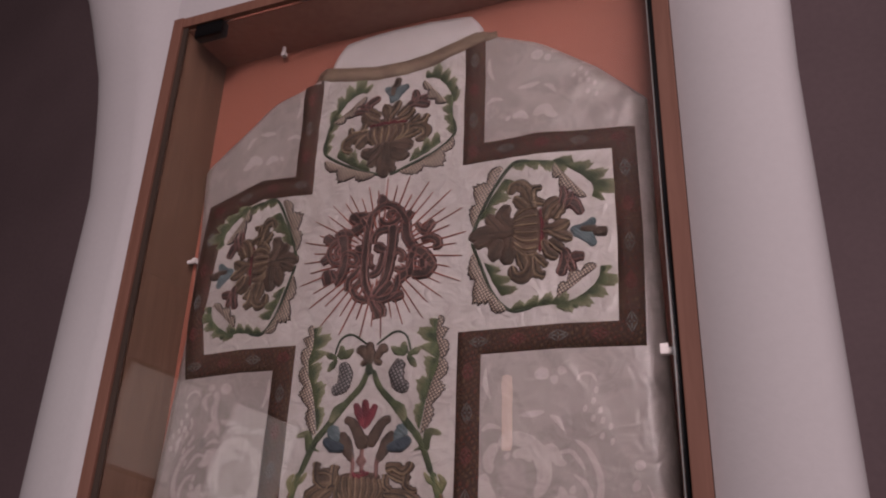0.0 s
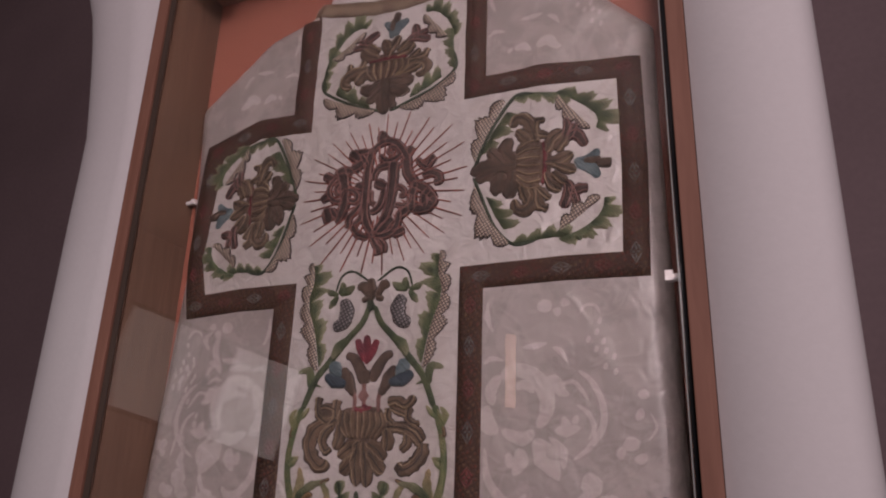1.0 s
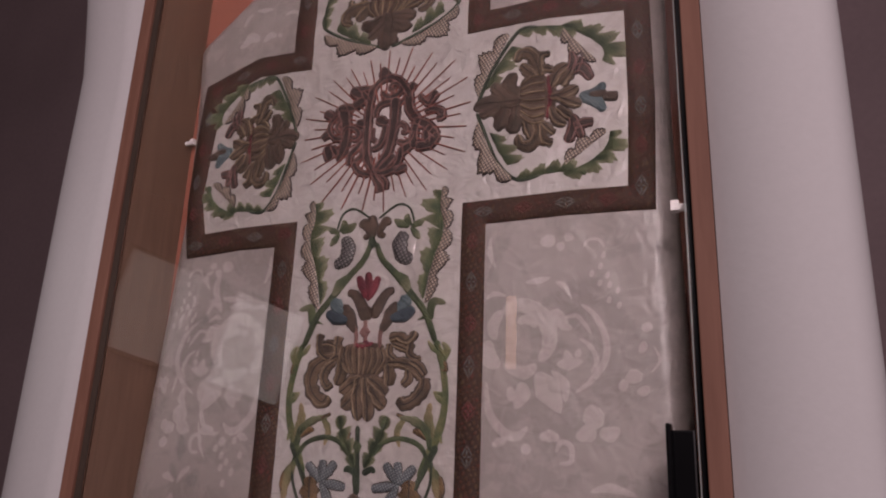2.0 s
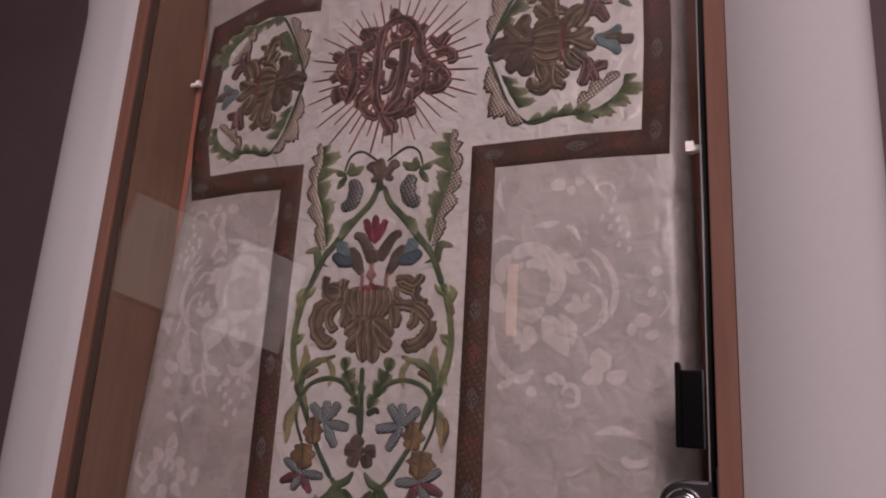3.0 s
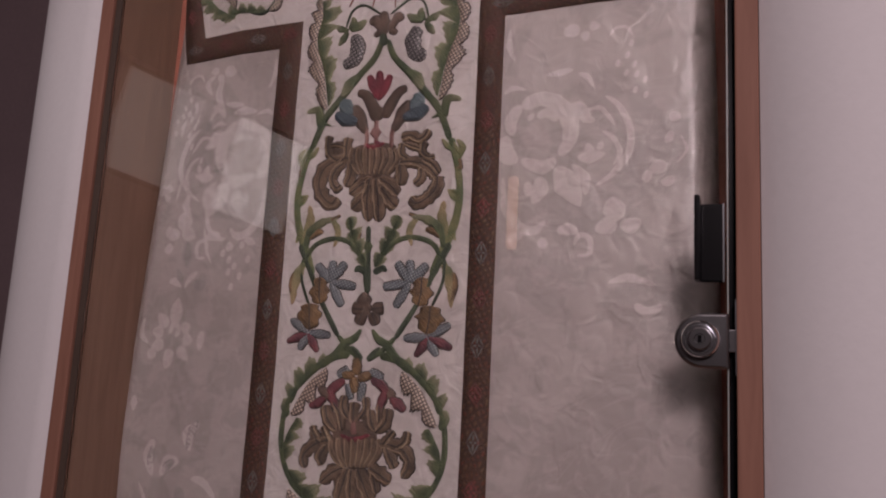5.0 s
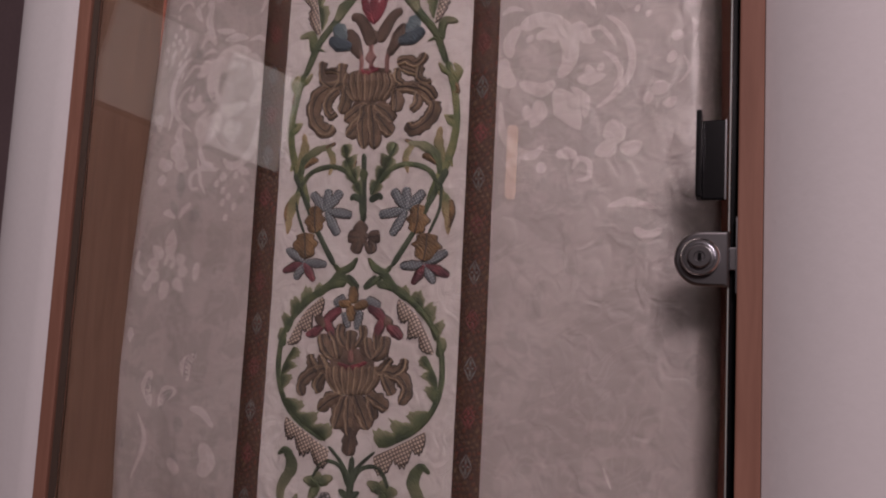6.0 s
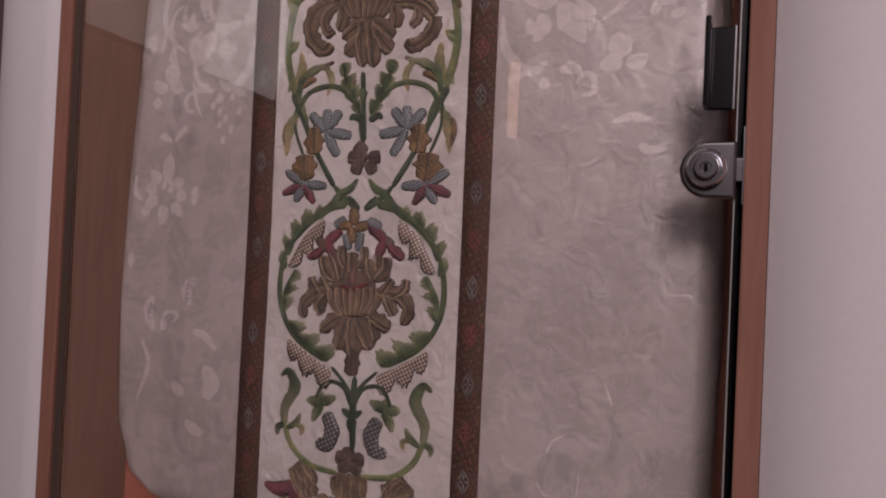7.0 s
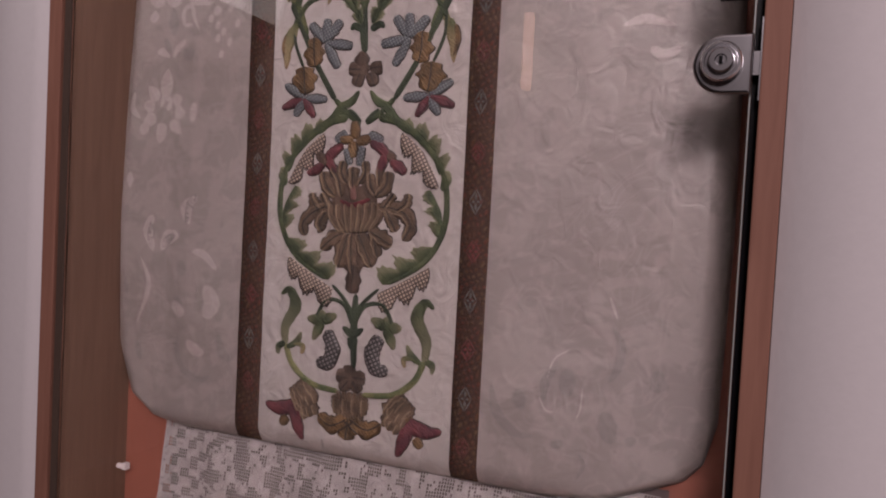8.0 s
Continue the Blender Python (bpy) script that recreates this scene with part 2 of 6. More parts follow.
def pier(x_in, side, wide, soft, deep, flare):
    """A white pier beside the case, with a rounded outer edge that is a little waisted."""
    bm = bmesh.new()
    rows = []
    for i in range(57):
        z = 2.75 * i / 56
        waist = between(z, [(0, 0.0), (1.2, 0.0), (1.75, 0.0), (1.86, -0.002), (1.95, 0.012), (2.05, 0.032), (2.2, 0.09), (2.4, 0.2), (2.75, 0.4)])
        x_out = x_in + side * (wide + waist * flare)
        ring = [(x_in, 0.299), (x_in, -0.0725)]
        for k in range(9):
            a = math.pi / 2 * k / 8
            ring.append((x_out - side * soft * (1 - math.sin(a)), -0.0725 + deep * (1 - math.cos(a))))
        ring.append((x_out, 0.299))
        rows.append([bm.verts.new((x, y, z)) for x, y in ring])
    for a, b in zip(rows, rows[1:]):
        for k in range(len(a) - 1):
            bm.faces.new((a[k], a[k + 1], b[k + 1], b[k]))
    bmesh.ops.recalc_face_normals(bm, faces=bm.faces[:])
    return bm


tagged(part("wall_pier_west", pier(CASE_L - 0.0005, -1, 0.132, 0.105, 0.055, 1.0), WHITE_WALL, smooth=True), "white plastered pier with a rounded edge", "wall", kind="structure")
tagged(part("wall_pier_east", pier(CASE_R + 0.0005, 1, 0.103, 0.022, 0.022, 0.22), WHITE_WALL, smooth=True), "white plastered pier with a rounded edge", "wall", kind="structure")
tagged(part("wall_lintel", box(CASE_L, CASE_R, -0.0725, 0.299, CASE_TOP + 0.0005, 2.75), WHITE_WALL), "white plastered wall over the case", "wall", kind="structure")
tagged(part("wall_breast", box(CASE_L, CASE_R, -0.0725, 0.299, 0.0, CASE_BOTTOM - 0.0005), WHITE_WALL), "white plastered wall under the case", "wall", kind="structure")

lamp = tagged(new("pendant_lamp"), "white square pendant lamp on a thin rod", "lamp")
aim = look(LAMP_AT, (0.2, 0.0, 1.35))
shade = box(-0.2, 0.2, -0.2, 0.2, 0.004, 0.05, 0.008)
bmesh.ops.transform(shade, matrix=aim, verts=shade.verts[:])
part("shade", shade, PEG, lamp)
part("rod", box(LAMP_AT[0] - 0.008, LAMP_AT[0] + 0.008, LAMP_AT[1] - 0.05, LAMP_AT[1] - 0.034, LAMP_AT[2], 2.75, 0.002), PEG, lamp)

# ---- display case ----
case = tagged(new("display_case"), "cherry veneered display case with a hinged glass door", "display case")
IN_L, IN_R = CASE_L + BOARD, CASE_R - BOARD
part("side_panel", box(CASE_L, CASE_L + BOARD, CASE_FRONT, 0.034, CASE_BOTTOM, CASE_TOP, 0.0012), CASE_WOOD, case)
part("side_panel", box(CASE_R - BOARD, CASE_R, CASE_FRONT, 0.034, CASE_BOTTOM, CASE_TOP, 0.0012), CASE_WOOD, case)
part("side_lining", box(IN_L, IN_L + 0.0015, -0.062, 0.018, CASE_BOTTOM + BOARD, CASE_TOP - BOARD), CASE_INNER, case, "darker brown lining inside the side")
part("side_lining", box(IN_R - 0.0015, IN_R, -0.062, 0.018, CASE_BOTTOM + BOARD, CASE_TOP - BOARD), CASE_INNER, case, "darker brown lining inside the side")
part("top_panel", box(IN_L, IN_R, CASE_FRONT + 0.001, 0.034, CASE_TOP - BOARD, CASE_TOP - 0.001, 0.001), CASE_WOOD, case)
part("bottom_panel", box(IN_L, IN_R, CASE_FRONT + 0.001, 0.034, CASE_BOTTOM + 0.001, CASE_BOTTOM + BOARD, 0.001), CASE_WOOD, case)
part("back_panel", box(IN_L, IN_R, 0.018, 0.030, CASE_BOTTOM + BOARD, CASE_TOP - BOARD), BACK_RED, case, "red brown backing board")
# Added black strip that stands in for the shaded gap beside the glass.
part("edge_strip", box(0.3108, IN_R, -0.0655, -0.0600, CASE_BOTTOM + BOARD, CASE_TOP - BOARD), BLACK, case, "black strip for the shaded gap along the door's edge")
# Added strip: hides the glass's side face and draws the groove's dark line.
part("edge_strip", box(IN_L, IN_L + 0.0076, -0.0738, -0.0722, CASE_BOTTOM + BOARD, CASE_TOP - BOARD), EDGE_BROWN, case, "dark brown strip added over the door's edge")
door = part("glass_door", box(IN_L + 0.0043, 0.3098, -0.0720, -0.0670, CASE_BOTTOM + BOARD + 0.002, CASE_TOP - BOARD - 0.003), GLASS, case, "clear glass door, shut")
part("glass_edge", box(0.3098, 0.3105, -0.0722, -0.0668, CASE_BOTTOM + BOARD + 0.002, CASE_TOP - BOARD - 0.003), GLASS_EDGE, door, "polished bright glass edge")
door.visible_shadow = False
part("hinge", box(-0.2515, -0.209, -0.0745, -0.058, 2.0572, 2.0772, 0.002), BLACK, door, "black pivot hinge")


def peg(m):
    """A small white shelf peg: a shaft with a flat nose."""
    bm = bmesh.new()
    bmesh.ops.create_cone(bm, segments=16, cap_ends=True, radius1=0.0028, radius2=0.0024, depth=0.011, matrix=Matrix.Rotation(math.pi / 2, 4, "Y"))
    bmesh.ops.create_cube(bm, size=1, matrix=Matrix.Translation((0.006, 0, 0.001)) @ Matrix.Diagonal((0.005, 0.006, 0.0065, 1)))
    bmesh.ops.transform(bm, matrix=m, verts=bm.verts[:])
    return bm


for x, y, z, turn, size in ((IN_L + 0.0055, 0.008, 1.780, 0, 1.0), (IN_L + 0.0055, 0.008, 0.977, 0, 1.0), (IN_R - 0.0060, -0.056, 1.617, 180, 1.3)):
    part("shelf_peg", peg(pose(x, y, z, 0, 0, turn) @ Matrix.Scale(size, 4)), PEG, case, "small white shelf peg")
part("shelf_peg", peg(pose(-0.167, 0.006, CASE_TOP - BOARD - 0.006, 0, 90, 0)), PEG, case, "small white shelf peg")


def pull_handle():
    """A bent black strip: a flat leaf on the glass with an upstanding lip."""
    bm = box(0.2925, 0.3083, -0.0765, -0.0722, 1.3885, 1.4425, 0.0012)
    lip = box(0.2895, 0.2930, -0.0900, -0.0722, 1.3885, 1.4465, 0.0012)
    me = bpy.data.meshes.new("tmp")
    lip.to_mesh(me)
    lip.free()
    bm.from_mesh(me)
    bpy.data.meshes.remove(me)
    return bm


part("pull_handle", pull_handle(), BLACK, door, "black angled pull handle")
part("handle_edge", box(0.3072, 0.3082, -0.0772, -0.0766, 1.3885, 1.4425), CHROME, door, "bright worn edge of the handle")


def lock_plate(grow, y0, y1):
    """A flat plate with one half round end."""
    bm = bmesh.new()
    cx, cz, r = 0.2945, 1.3490, 0.0185 + grow
    ring = [(cx + r * math.cos(a), cz + r * math.sin(a)) for a in np.linspace(math.pi / 2, 3 * math.pi / 2, 25)]
    ring += [(0.3105 + grow, cz - r), (0.3105 + grow, cz + r)]
    base = [bm.verts.new((x, y1, z)) for x, z in ring]
    face = bm.faces.new(base)
    up = bmesh.ops.extrude_face_region(bm, geom=[face])
    top = [v for v in up["geom"] if isinstance(v, bmesh.types.BMVert)]
    for v in top:
        v.co.y = y0
    bmesh.ops.recalc_face_normals(bm, faces=bm.faces[:])
    rim = [e for e in bm.edges if all(abs(v.co.y - y0) < 1e-6 for v in e.verts)]
    bmesh.ops.bevel(bm, geom=rim, offset=0.0022, segments=3, affect="EDGES", profile=0.5)
    return bm


def turned(profile, cx, cz, n=40):
    """A turned piece about the y axis, from (radius, y) steps."""
    bm = bmesh.new()
    rings = [[bm.verts.new((cx + r * math.cos(2 * math.pi * k / n), y, cz + r * math.sin(2 * math.pi * k / n))) for k in range(n)] for r, y in profile]
    for a, b in zip(rings, rings[1:]):
        for k in range(n):
            bm.faces.new((a[k], a[(k + 1) % n], b[(k + 1) % n], b[k]))
    bm.faces.new(rings[-1])
    bmesh.ops.recalc_face_normals(bm, faces=bm.faces[:])
    return bm


part("lock_plate", lock_plate(0.0, -0.0790, -0.0722), CHROME, door, "chrome lock plate with one round end")
part("lock_cylinder", turned([(0.0125, -0.0785), (0.0122, -0.0850), (0.0112, -0.0865), (0.0098, -0.0865), (0.0092, -0.0850), (0.0078, -0.0850), (0.0074, -0.0885), (0.0066, -0.0892), (0.0035, -0.0892), (0.0030, -0.0880)], 0.2930, 1.3497), CHROME, door, "round chrome lock cylinder")
part("key_slot", box(0.2920, 0.2942, -0.0894, -0.0886, 1.3475, 1.3520), BLACK, door, "dark key slot")
part("lock_bolt", box(0.3105, IN_R, -0.0755, -0.0715, 1.3420, 1.3570, 0.0006), CHROME, door, "flat chrome bolt")
part("strike_plate", box(IN_R - 0.0008, IN_R, -0.0770, -0.0690, 1.3270, 1.3770), CHROME, case, "thin chrome strike plate")

# ---- chasuble ----
LEFT_EDGE = [(1.031, -0.185), (1.036, -0.229), (1.056, -0.260), (1.108, -0.279), (1.24, -0.288), (1.40, -0.2755), (1.53, -0.266), (1.68, -0.257), (1.80, -0.260), (1.905, -0.268), (1.93, -0.240), (1.985, -0.177), (2.006, -0.109), (2.025, -0.105)]
RIGHT_EDGE = [(1.031, 0.180), (1.040, 0.235), (1.060, 0.280), (1.075, 0.293), (1.105, 0.301), (1.24, 0.304), (1.53, 0.301), (1.70, 0.297), (1.80, 0.296), (1.905, 0.296), (1.955, 0.246), (1.997, 0.190), (2.021, 0.136), (2.025, 0.125)]
MID = 0.002


def edges_at(z):
    return between(z, LEFT_EDGE), between(z, RIGHT_EDGE)


def neck(x):
    """Height of the neckline at x, under the band."""
    return 1.990 + 0.026 * min(1.0, abs(x - 0.004) / 0.118) ** 2


def cloth_y(x, z):
    """The front of the cloth: flat over the board, rolling back at its sides, with slight waves."""
    a, b = edges_at(z)
    inset = max(0.0, min(x - a, b - x, z - 1.027))
    roll = 0.0125 * (1 - min(1.0, inset / 0.022)) ** 2.0
    wave = 0.0016 * noise.noise(Vector((x * 9, 3.1, z * 5))) + 0.0007 * noise.noise(Vector((x * 45, 7.7, z * 28)))
    upper = min(1.0, max(0.0, (z - 1.83) / 0.05))
    wave += upper * (0.0022 * noise.noise(Vector((x * 26, 4.4, z * 34))) + 0.0009 * noise.noise(Vector((x * 70, 9.1, z * 60))))
    return roll + wave * min(1.0, inset / 0.02)


def cloth_body():
    bm = bmesh.new()
    rows = []
    n = 150
    m = 290
    for i in range(m + 1):
        z = 1.031 + (2.016 - 1.031) * i / m
        a, b = edges_at(z)
        front = []
        for j in range(n + 1):
            u = j / n
            x = a + (b - a) * u
            zz = min(z, neck(x)) if abs(x - 0.004) < 0.118 else z
            front.append(bm.verts.new((x, cloth_y(x, zz), zz)))
        rows.append(front)
    for p, q in zip(rows, rows[1:]):
        for j in range(n):
            bm.faces.new((p[j], p[j + 1], q[j + 1], q[j]))
    rim = [e for e in bm.edges if e.is_boundary]
    got = bmesh.ops.extrude_edge_only(bm, edges=rim)
    for v in got["geom"]:
        if isinstance(v, bmesh.types.BMVert):
            v.co.y = 0.0178
    bmesh.ops.remove_doubles(bm, verts=bm.verts[:], dist=1e-5)
    return bm


chasuble = tagged(new("chasuble"), "white silk chasuble with an embroidered cross and brown galloon", "vestment")
part("silk_body", cloth_body(), SILK, chasuble, smooth=True)


def ribbon(path, width, lift=0.0021, step=0.006, thick=0.0008):
    """A flat band laid on the cloth along a polyline of (x, z), mitred at its corners."""
    bm = bmesh.new()
    pts = [Vector((x, 0, z)) for x, z in path]
    sides = []
    for i, p in enumerate(pts):
        d0 = (p - pts[i - 1]).normalized() if i else (pts[1] - p).normalized()
        d1 = (pts[i + 1] - p).normalized() if i + 1 < len(pts) else d0
        n0, n1 = Vector((-d0.z, 0, d0.x)), Vector((-d1.z, 0, d1.x))
        mid = (n0 + n1).normalized()
        sides.append(mid * (width / 2 / max(0.3, mid.dot(n0))))
    cuts = []
    for i in range(len(pts) - 1):
        k = max(1, int((pts[i + 1] - pts[i]).length / step))
        for j in range(k + (i == len(pts) - 2)):
            u = j / k
            cuts.append((pts[i].lerp(pts[i + 1], u), sides[i].lerp(sides[i + 1], u)))
    rows = []
    for p, s in cuts:
        row = []
        for f in (-1.0, -0.92, 0.0, 0.92, 1.0):
            q = p + s * f
            y = cloth_y(q.x, q.z)
            row.append(bm.verts.new((q.x, y - (0.0001 if abs(f) == 1 else lift), q.z)))
        rows.append(row)
    for a, b in zip(rows, rows[1:]):
        for k in range(4):
            bm.faces.new((a[k], a[k + 1], b[k + 1], b[k]))
    bmesh.ops.recalc_face_normals(bm, faces=bm.faces[:])
    if bm.faces and sum(f.normal.y for f in bm.faces) > 0:
        bmesh.ops.reverse_faces(bm, faces=bm.faces[:])
    return bm


XL, XR = -0.1060, 0.1090
PATHS = [
    [(XL, 2.004), (XL, 1.858), (-0.165, 1.861), (-0.228, 1.838), (-0.239, 1.70), (-0.2265, 1.6435), (-0.165, 1.6475), (XL, 1.6475), (XL, 1.033)],
    [(XR, 2.012), (XR, 1.8635), (0.18, 1.864), (0.271, 1.8560), (0.272, 1.75), (0.269, 1.650), (0.20, 1.652), (XR, 1.6505), (XR, 1.033)],
]
for path, wide in zip(PATHS, (0.0268, 0.0246)):
    part("galloon", ribbon(path, wide), GALLOON, chasuble, "brown woven galloon with small diamonds", smooth=True)


# the white ground of the cross, between the galloons
def ground_patch(x0, x1, low, high, nx, nz):
    bm = bmesh.new()
    rows = []
    for i in range(nx + 1):
        x = x0 + (x1 - x0) * i / nx
        a, b = low(x), high(x)
        rows.append([bm.verts.new((x, cloth_y(x, z) - 0.0006 - 0.0006 * max(0.0, noise.noise(Vector((x * 36, 2.0, z * 30)))) - 0.0003 * max(0.0, noise.noise(Vector((x * 95, 5.0, z * 85)))), z)) for z in (a + (b - a) * k / nz for k in range(nz + 1))])
    for p, q in zip(rows, rows[1:]):
        for k in range(nz):
            bm.faces.new((p[k], q[k], q[k + 1], p[k + 1]))
    return bm


ARM_TOP = [(-0.235, 1.836), (-0.165, 1.860), (XL, 1.858), (XR, 1.862), (0.272, 1.856)]
ARM_LOW = [(-0.235, 1.645), (-0.165, 1.647), (XR, 1.650), (0.272, 1.650)]
part("cross_ground", ground_patch(XL, XR, lambda x: 1.0325, lambda x: between(x, ARM_LOW), 80, 220), GROUND_SILK, chasuble, "bright white silk ground", smooth=True)
part("cross_ground", ground_patch(-0.233, 0.270, lambda x: between(x, ARM_LOW), lambda x: between(x, ARM_TOP), 190, 80), GROUND_SILK, chasuble, "bright white silk ground", smooth=True)
part("cross_ground", ground_patch(XL, XR, lambda x: between(x, ARM_TOP), lambda x: neck(x) + 0.004, 80, 56), GROUND_SILK, chasuble, "bright white silk ground", smooth=True)


# ---- embroidery ----
EDGED = (GOLD, BROWN, MAUVE, ROSE, GREYBLUE, SILVER, OCHRE, BLUE_DARK)


def spline(points, per=7):
    """A smooth line through a few points."""
    pts = [Vector(p) for p in points]
    if len(pts) == 2:
        pts = [pts[0], (pts[0] + pts[1]) / 2, pts[1]]
    line = []
    for i in range(len(pts) - 1):
        p0, p1, p2 = pts[max(i - 1, 0)], pts[i], pts[i + 1]
        p3 = pts[min(i + 2, len(pts) - 1)]
        for k in range(per + (i == len(pts) - 2)):
            t = k / per
            line.append(0.5 * ((2 * p1) + (p2 - p0) * t + (2 * p0 - 5 * p1 + 4 * p2 - p3) * t * t + (3 * p1 - p0 - 3 * p2 + p3) * t ** 3))
    return line


def sides_of(line):
    out = []
    for i in range(len(line)):
        d = line[min(i + 1, len(line) - 1)] - line[max(i - 1, 0)]
        d = d.normalized() if d.length > 1e-9 else Vector((1, 0))
        out.append(Vector((-d.y, d.x)))
    return out


COUNT = [0]


def lift_now():
    COUNT[0] += 1
    return 0.0012 + 0.00006 * (COUNT[0] % 11)


def add_ridge(bm, line, widths, high, lift, flat=False, scallop=0, off=0.0, fade=False, edge=0.88):
    """A padded satin-stitch shape along a line, in metres: a flattened pad with rounded ends."""
    tone = bm.verts.layers.float.get("tone") or bm.verts.layers.float.new("tone")
    side = sides_of(line)
    n = len(line)
    rows = []
    for i, (p, s) in enumerate(zip(line, side)):
        u = i / (n - 1)
        w = float(np.interp(u, np.linspace(0, 1, len(widths)), widths)) / 2
        end = min(u, 1 - u) * (n - 1) / 2.2
        w *= math.sqrt(max(0.02, 1 - (1 - min(1.0, end)) ** 2))
        if w > 0.0012:
            w *= 1 + 0.16 * noise.noise(Vector((p.x * 420, 1.7, p.y * 420)))
        if scallop:
            w *= 0.84 + 0.26 * abs(math.sin(math.pi * (scallop * u + 0.15)))
        raised = lift
        if off:
            raised = lift + min(0.0012, 0.5 * w + 0.0002) * (1 - abs(off) ** 2.6) ** 0.6 + 0.0001
            p = p + s * (off * w)
            w = 0.0007
        h = min(high, 0.5 * w + 0.0002)
        row = []
        for f in (-1.0, -edge, -0.5, 0.0, 0.5, edge, 1.0):
            q = p + s * (w * f)
            up = raised + (h if flat else h * (1 - abs(f) ** 2.6) ** 0.6)
            v = bm.verts.new((q.x, cloth_y(q.x, q.y) - (up if abs(f) < 1 else min(0.0007, 0.5 * up)), q.y))
            v[tone] = u if fade else 0.0
            row.append(v)
        rows.append(row)
    for a, b in zip(rows, rows[1:]):
        for k in range(6):
            bm.faces.new((a[k], b[k], b[k + 1], a[k + 1]))
    for row in (rows[0], rows[-1]):
        bm.faces.new(row if row is rows[0] else row[::-1])


LOW = {"urn_back": 0.0004, "pot": 0.0006}
SCALLOPS = {"urn_leaf": 3, "urn_curl": 4, "scroll": 7, "bud_calyx": 2, "pot_leaf": 3, "pine_cone": 4, "flower_bud": 3, "leaf_blade": 4}

FADED = {"leaflet", "leaf_blade", "leaf_curl", "vine_leaf", "bract", "leaf_scroll", "thorn"}
ROUNDED = {"monogram_stroke", "urn_curl", "gold_flower", "grey_petal", "petal_knob", "urn_leaf", "bud_calyx", "red_petal"}
SEAMED = {"urn_leaf", "urn_curl", "scroll", "bud_calyx", "flower_bud", "bud_lobe", "pot_leaf"}


def reach_out(line, widths):
    """The line with both ends drawn out a little, so that a pad's round ends reach over them."""
    pts = [Vector(p) for p in line]
    short = len(pts) == 2
    first, last = (0.42 * max(widths),) * 2 if short else (0.22 * widths[0], 0.22 * widths[-1])
    pts[0] += (pts[0] - pts[1]).normalized() * first
    pts[-1] += (pts[-1] - pts[-2]).normalized() * last
    return pts


def raw_stroke(name, material, line, widths):
    bm = bmesh.new()
    low = name in LOW
    lift = 0.0011 if low else lift_now()
    path = spline(reach_out(line, widths) if name in ROUNDED else line)
    lobes = SCALLOPS.get(name, 0)
    add_ridge(bm, path, widths, LOW.get(name, 0.0012 if material in EDGED else 0.0008), lift, flat=low, scallop=lobes, fade=name in FADED)
    ob = part(name, bm, material, chasuble, smooth=True)
    if material in EDGED and max(widths) > 0.003 and not low:
        rim = bmesh.new()
        add_ridge(rim, path, [w + (0.0030 if material is MAUVE else 0.0018) for w in widths], 0.0002, 0.0010, flat=True, scallop=lobes)
        part("outline", rim, RED_OUTLINE if material is MAUVE else OUTLINE, ob, smooth=True)
    if material in (GOLD, MAUVE) and max(widths) > 0.0045 and not low:
        for off in (-0.72, 0.72) if material is MAUVE else (-0.55,):
            cord = bmesh.new()
            add_ridge(cord, path, widths, 0.0006, lift, scallop=lobes, off=off)
            part("edge_cord", cord, PINK if material is MAUVE else CORD, ob, "thin reddish cord" if material is MAUVE else "thin bright gold cord", smooth=True)
    if name in SEAMED:
        seam = bmesh.new()
        add_ridge(seam, path, widths, 0.0004, lift, scallop=lobes, off=0.06)
        part("seam", seam, OUTLINE, ob, "dark couched seam", smooth=True)
    return ob


def raw_frond(name, material, line, widths, side, lobes):
    """Half of an acanthus leaf: a spine with curling lobes on one side."""
    bm = bmesh.new()
    spine = spline(line, 16)
    tone = bm.verts.layers.float.new("tone")
    norm = sides_of(spine)
    n = len(spine)
    lift = lift_now()
    rows, rim = [], []
    for i in range(n):
        u = i / (n - 1)
        s = (u * lobes) % 1.0 if i < n - 1 else 1.0
        shape = 0.20 + 0.86 * math.sin(math.pi * min(s, 0.98)) ** 0.6 * (0.78 + 0.35 * s) * (1.0 + 0.16 * math.sin(2.3 * i) + 0.25 * math.sin(5.0 * int(u * lobes)))
        if material is NET:
            shape = 0.30 + 0.80 * math.sin(math.pi * min(s, 0.98)) ** 0.55 * (1.0 + 0.14 * math.sin(2.9 * i) + 0.25 * math.sin(5.0 * int(u * lobes)))
        w = float(np.interp(u, np.linspace(0, 1, len(widths)), widths)) * shape
        w = max(w, 0.0006)
        along = Vector((norm[i].y, -norm[i].x))
        out = spine[i] + norm[i] * (side * w) + along * (w * 0.40)
        row = []
        for f, h in ((-0.06, 0.0), (0.0, 0.0006), (0.5, 0.0007), (0.93, 0.0003), (1.0, 0.0)):
            q = spine[i].lerp(out, f)
            v = bm.verts.new((q.x, cloth_y(q.x, q.y) - (lift + h if h else 0.0006), q.y))
            v[tone] = max(f, 0.0)
            row.append(v)
        rows.append(row)
        rim.append(out)
    for a, b in zip(rows, rows[1:]):
        for k in range(4):
            bm.faces.new((a[k], b[k], b[k + 1], a[k + 1]) if side > 0 else (a[k + 1], b[k + 1], b[k], a[k]))
    leaf = part(name, bm, material, chasuble, smooth=True)
    if material is NET:
        edge = bmesh.new()
        add_ridge(edge, rim, [0.0009, 0.0011, 0.0009], 0.0009, lift + 0.0006)
        part("outline", edge, OUTLINE, leaf, "dark couched outline", smooth=True)
    return leaf


def to_cloth(points, flip=1):
    return [(MID + flip * x / 1000, z / 1000) for x, z in points]


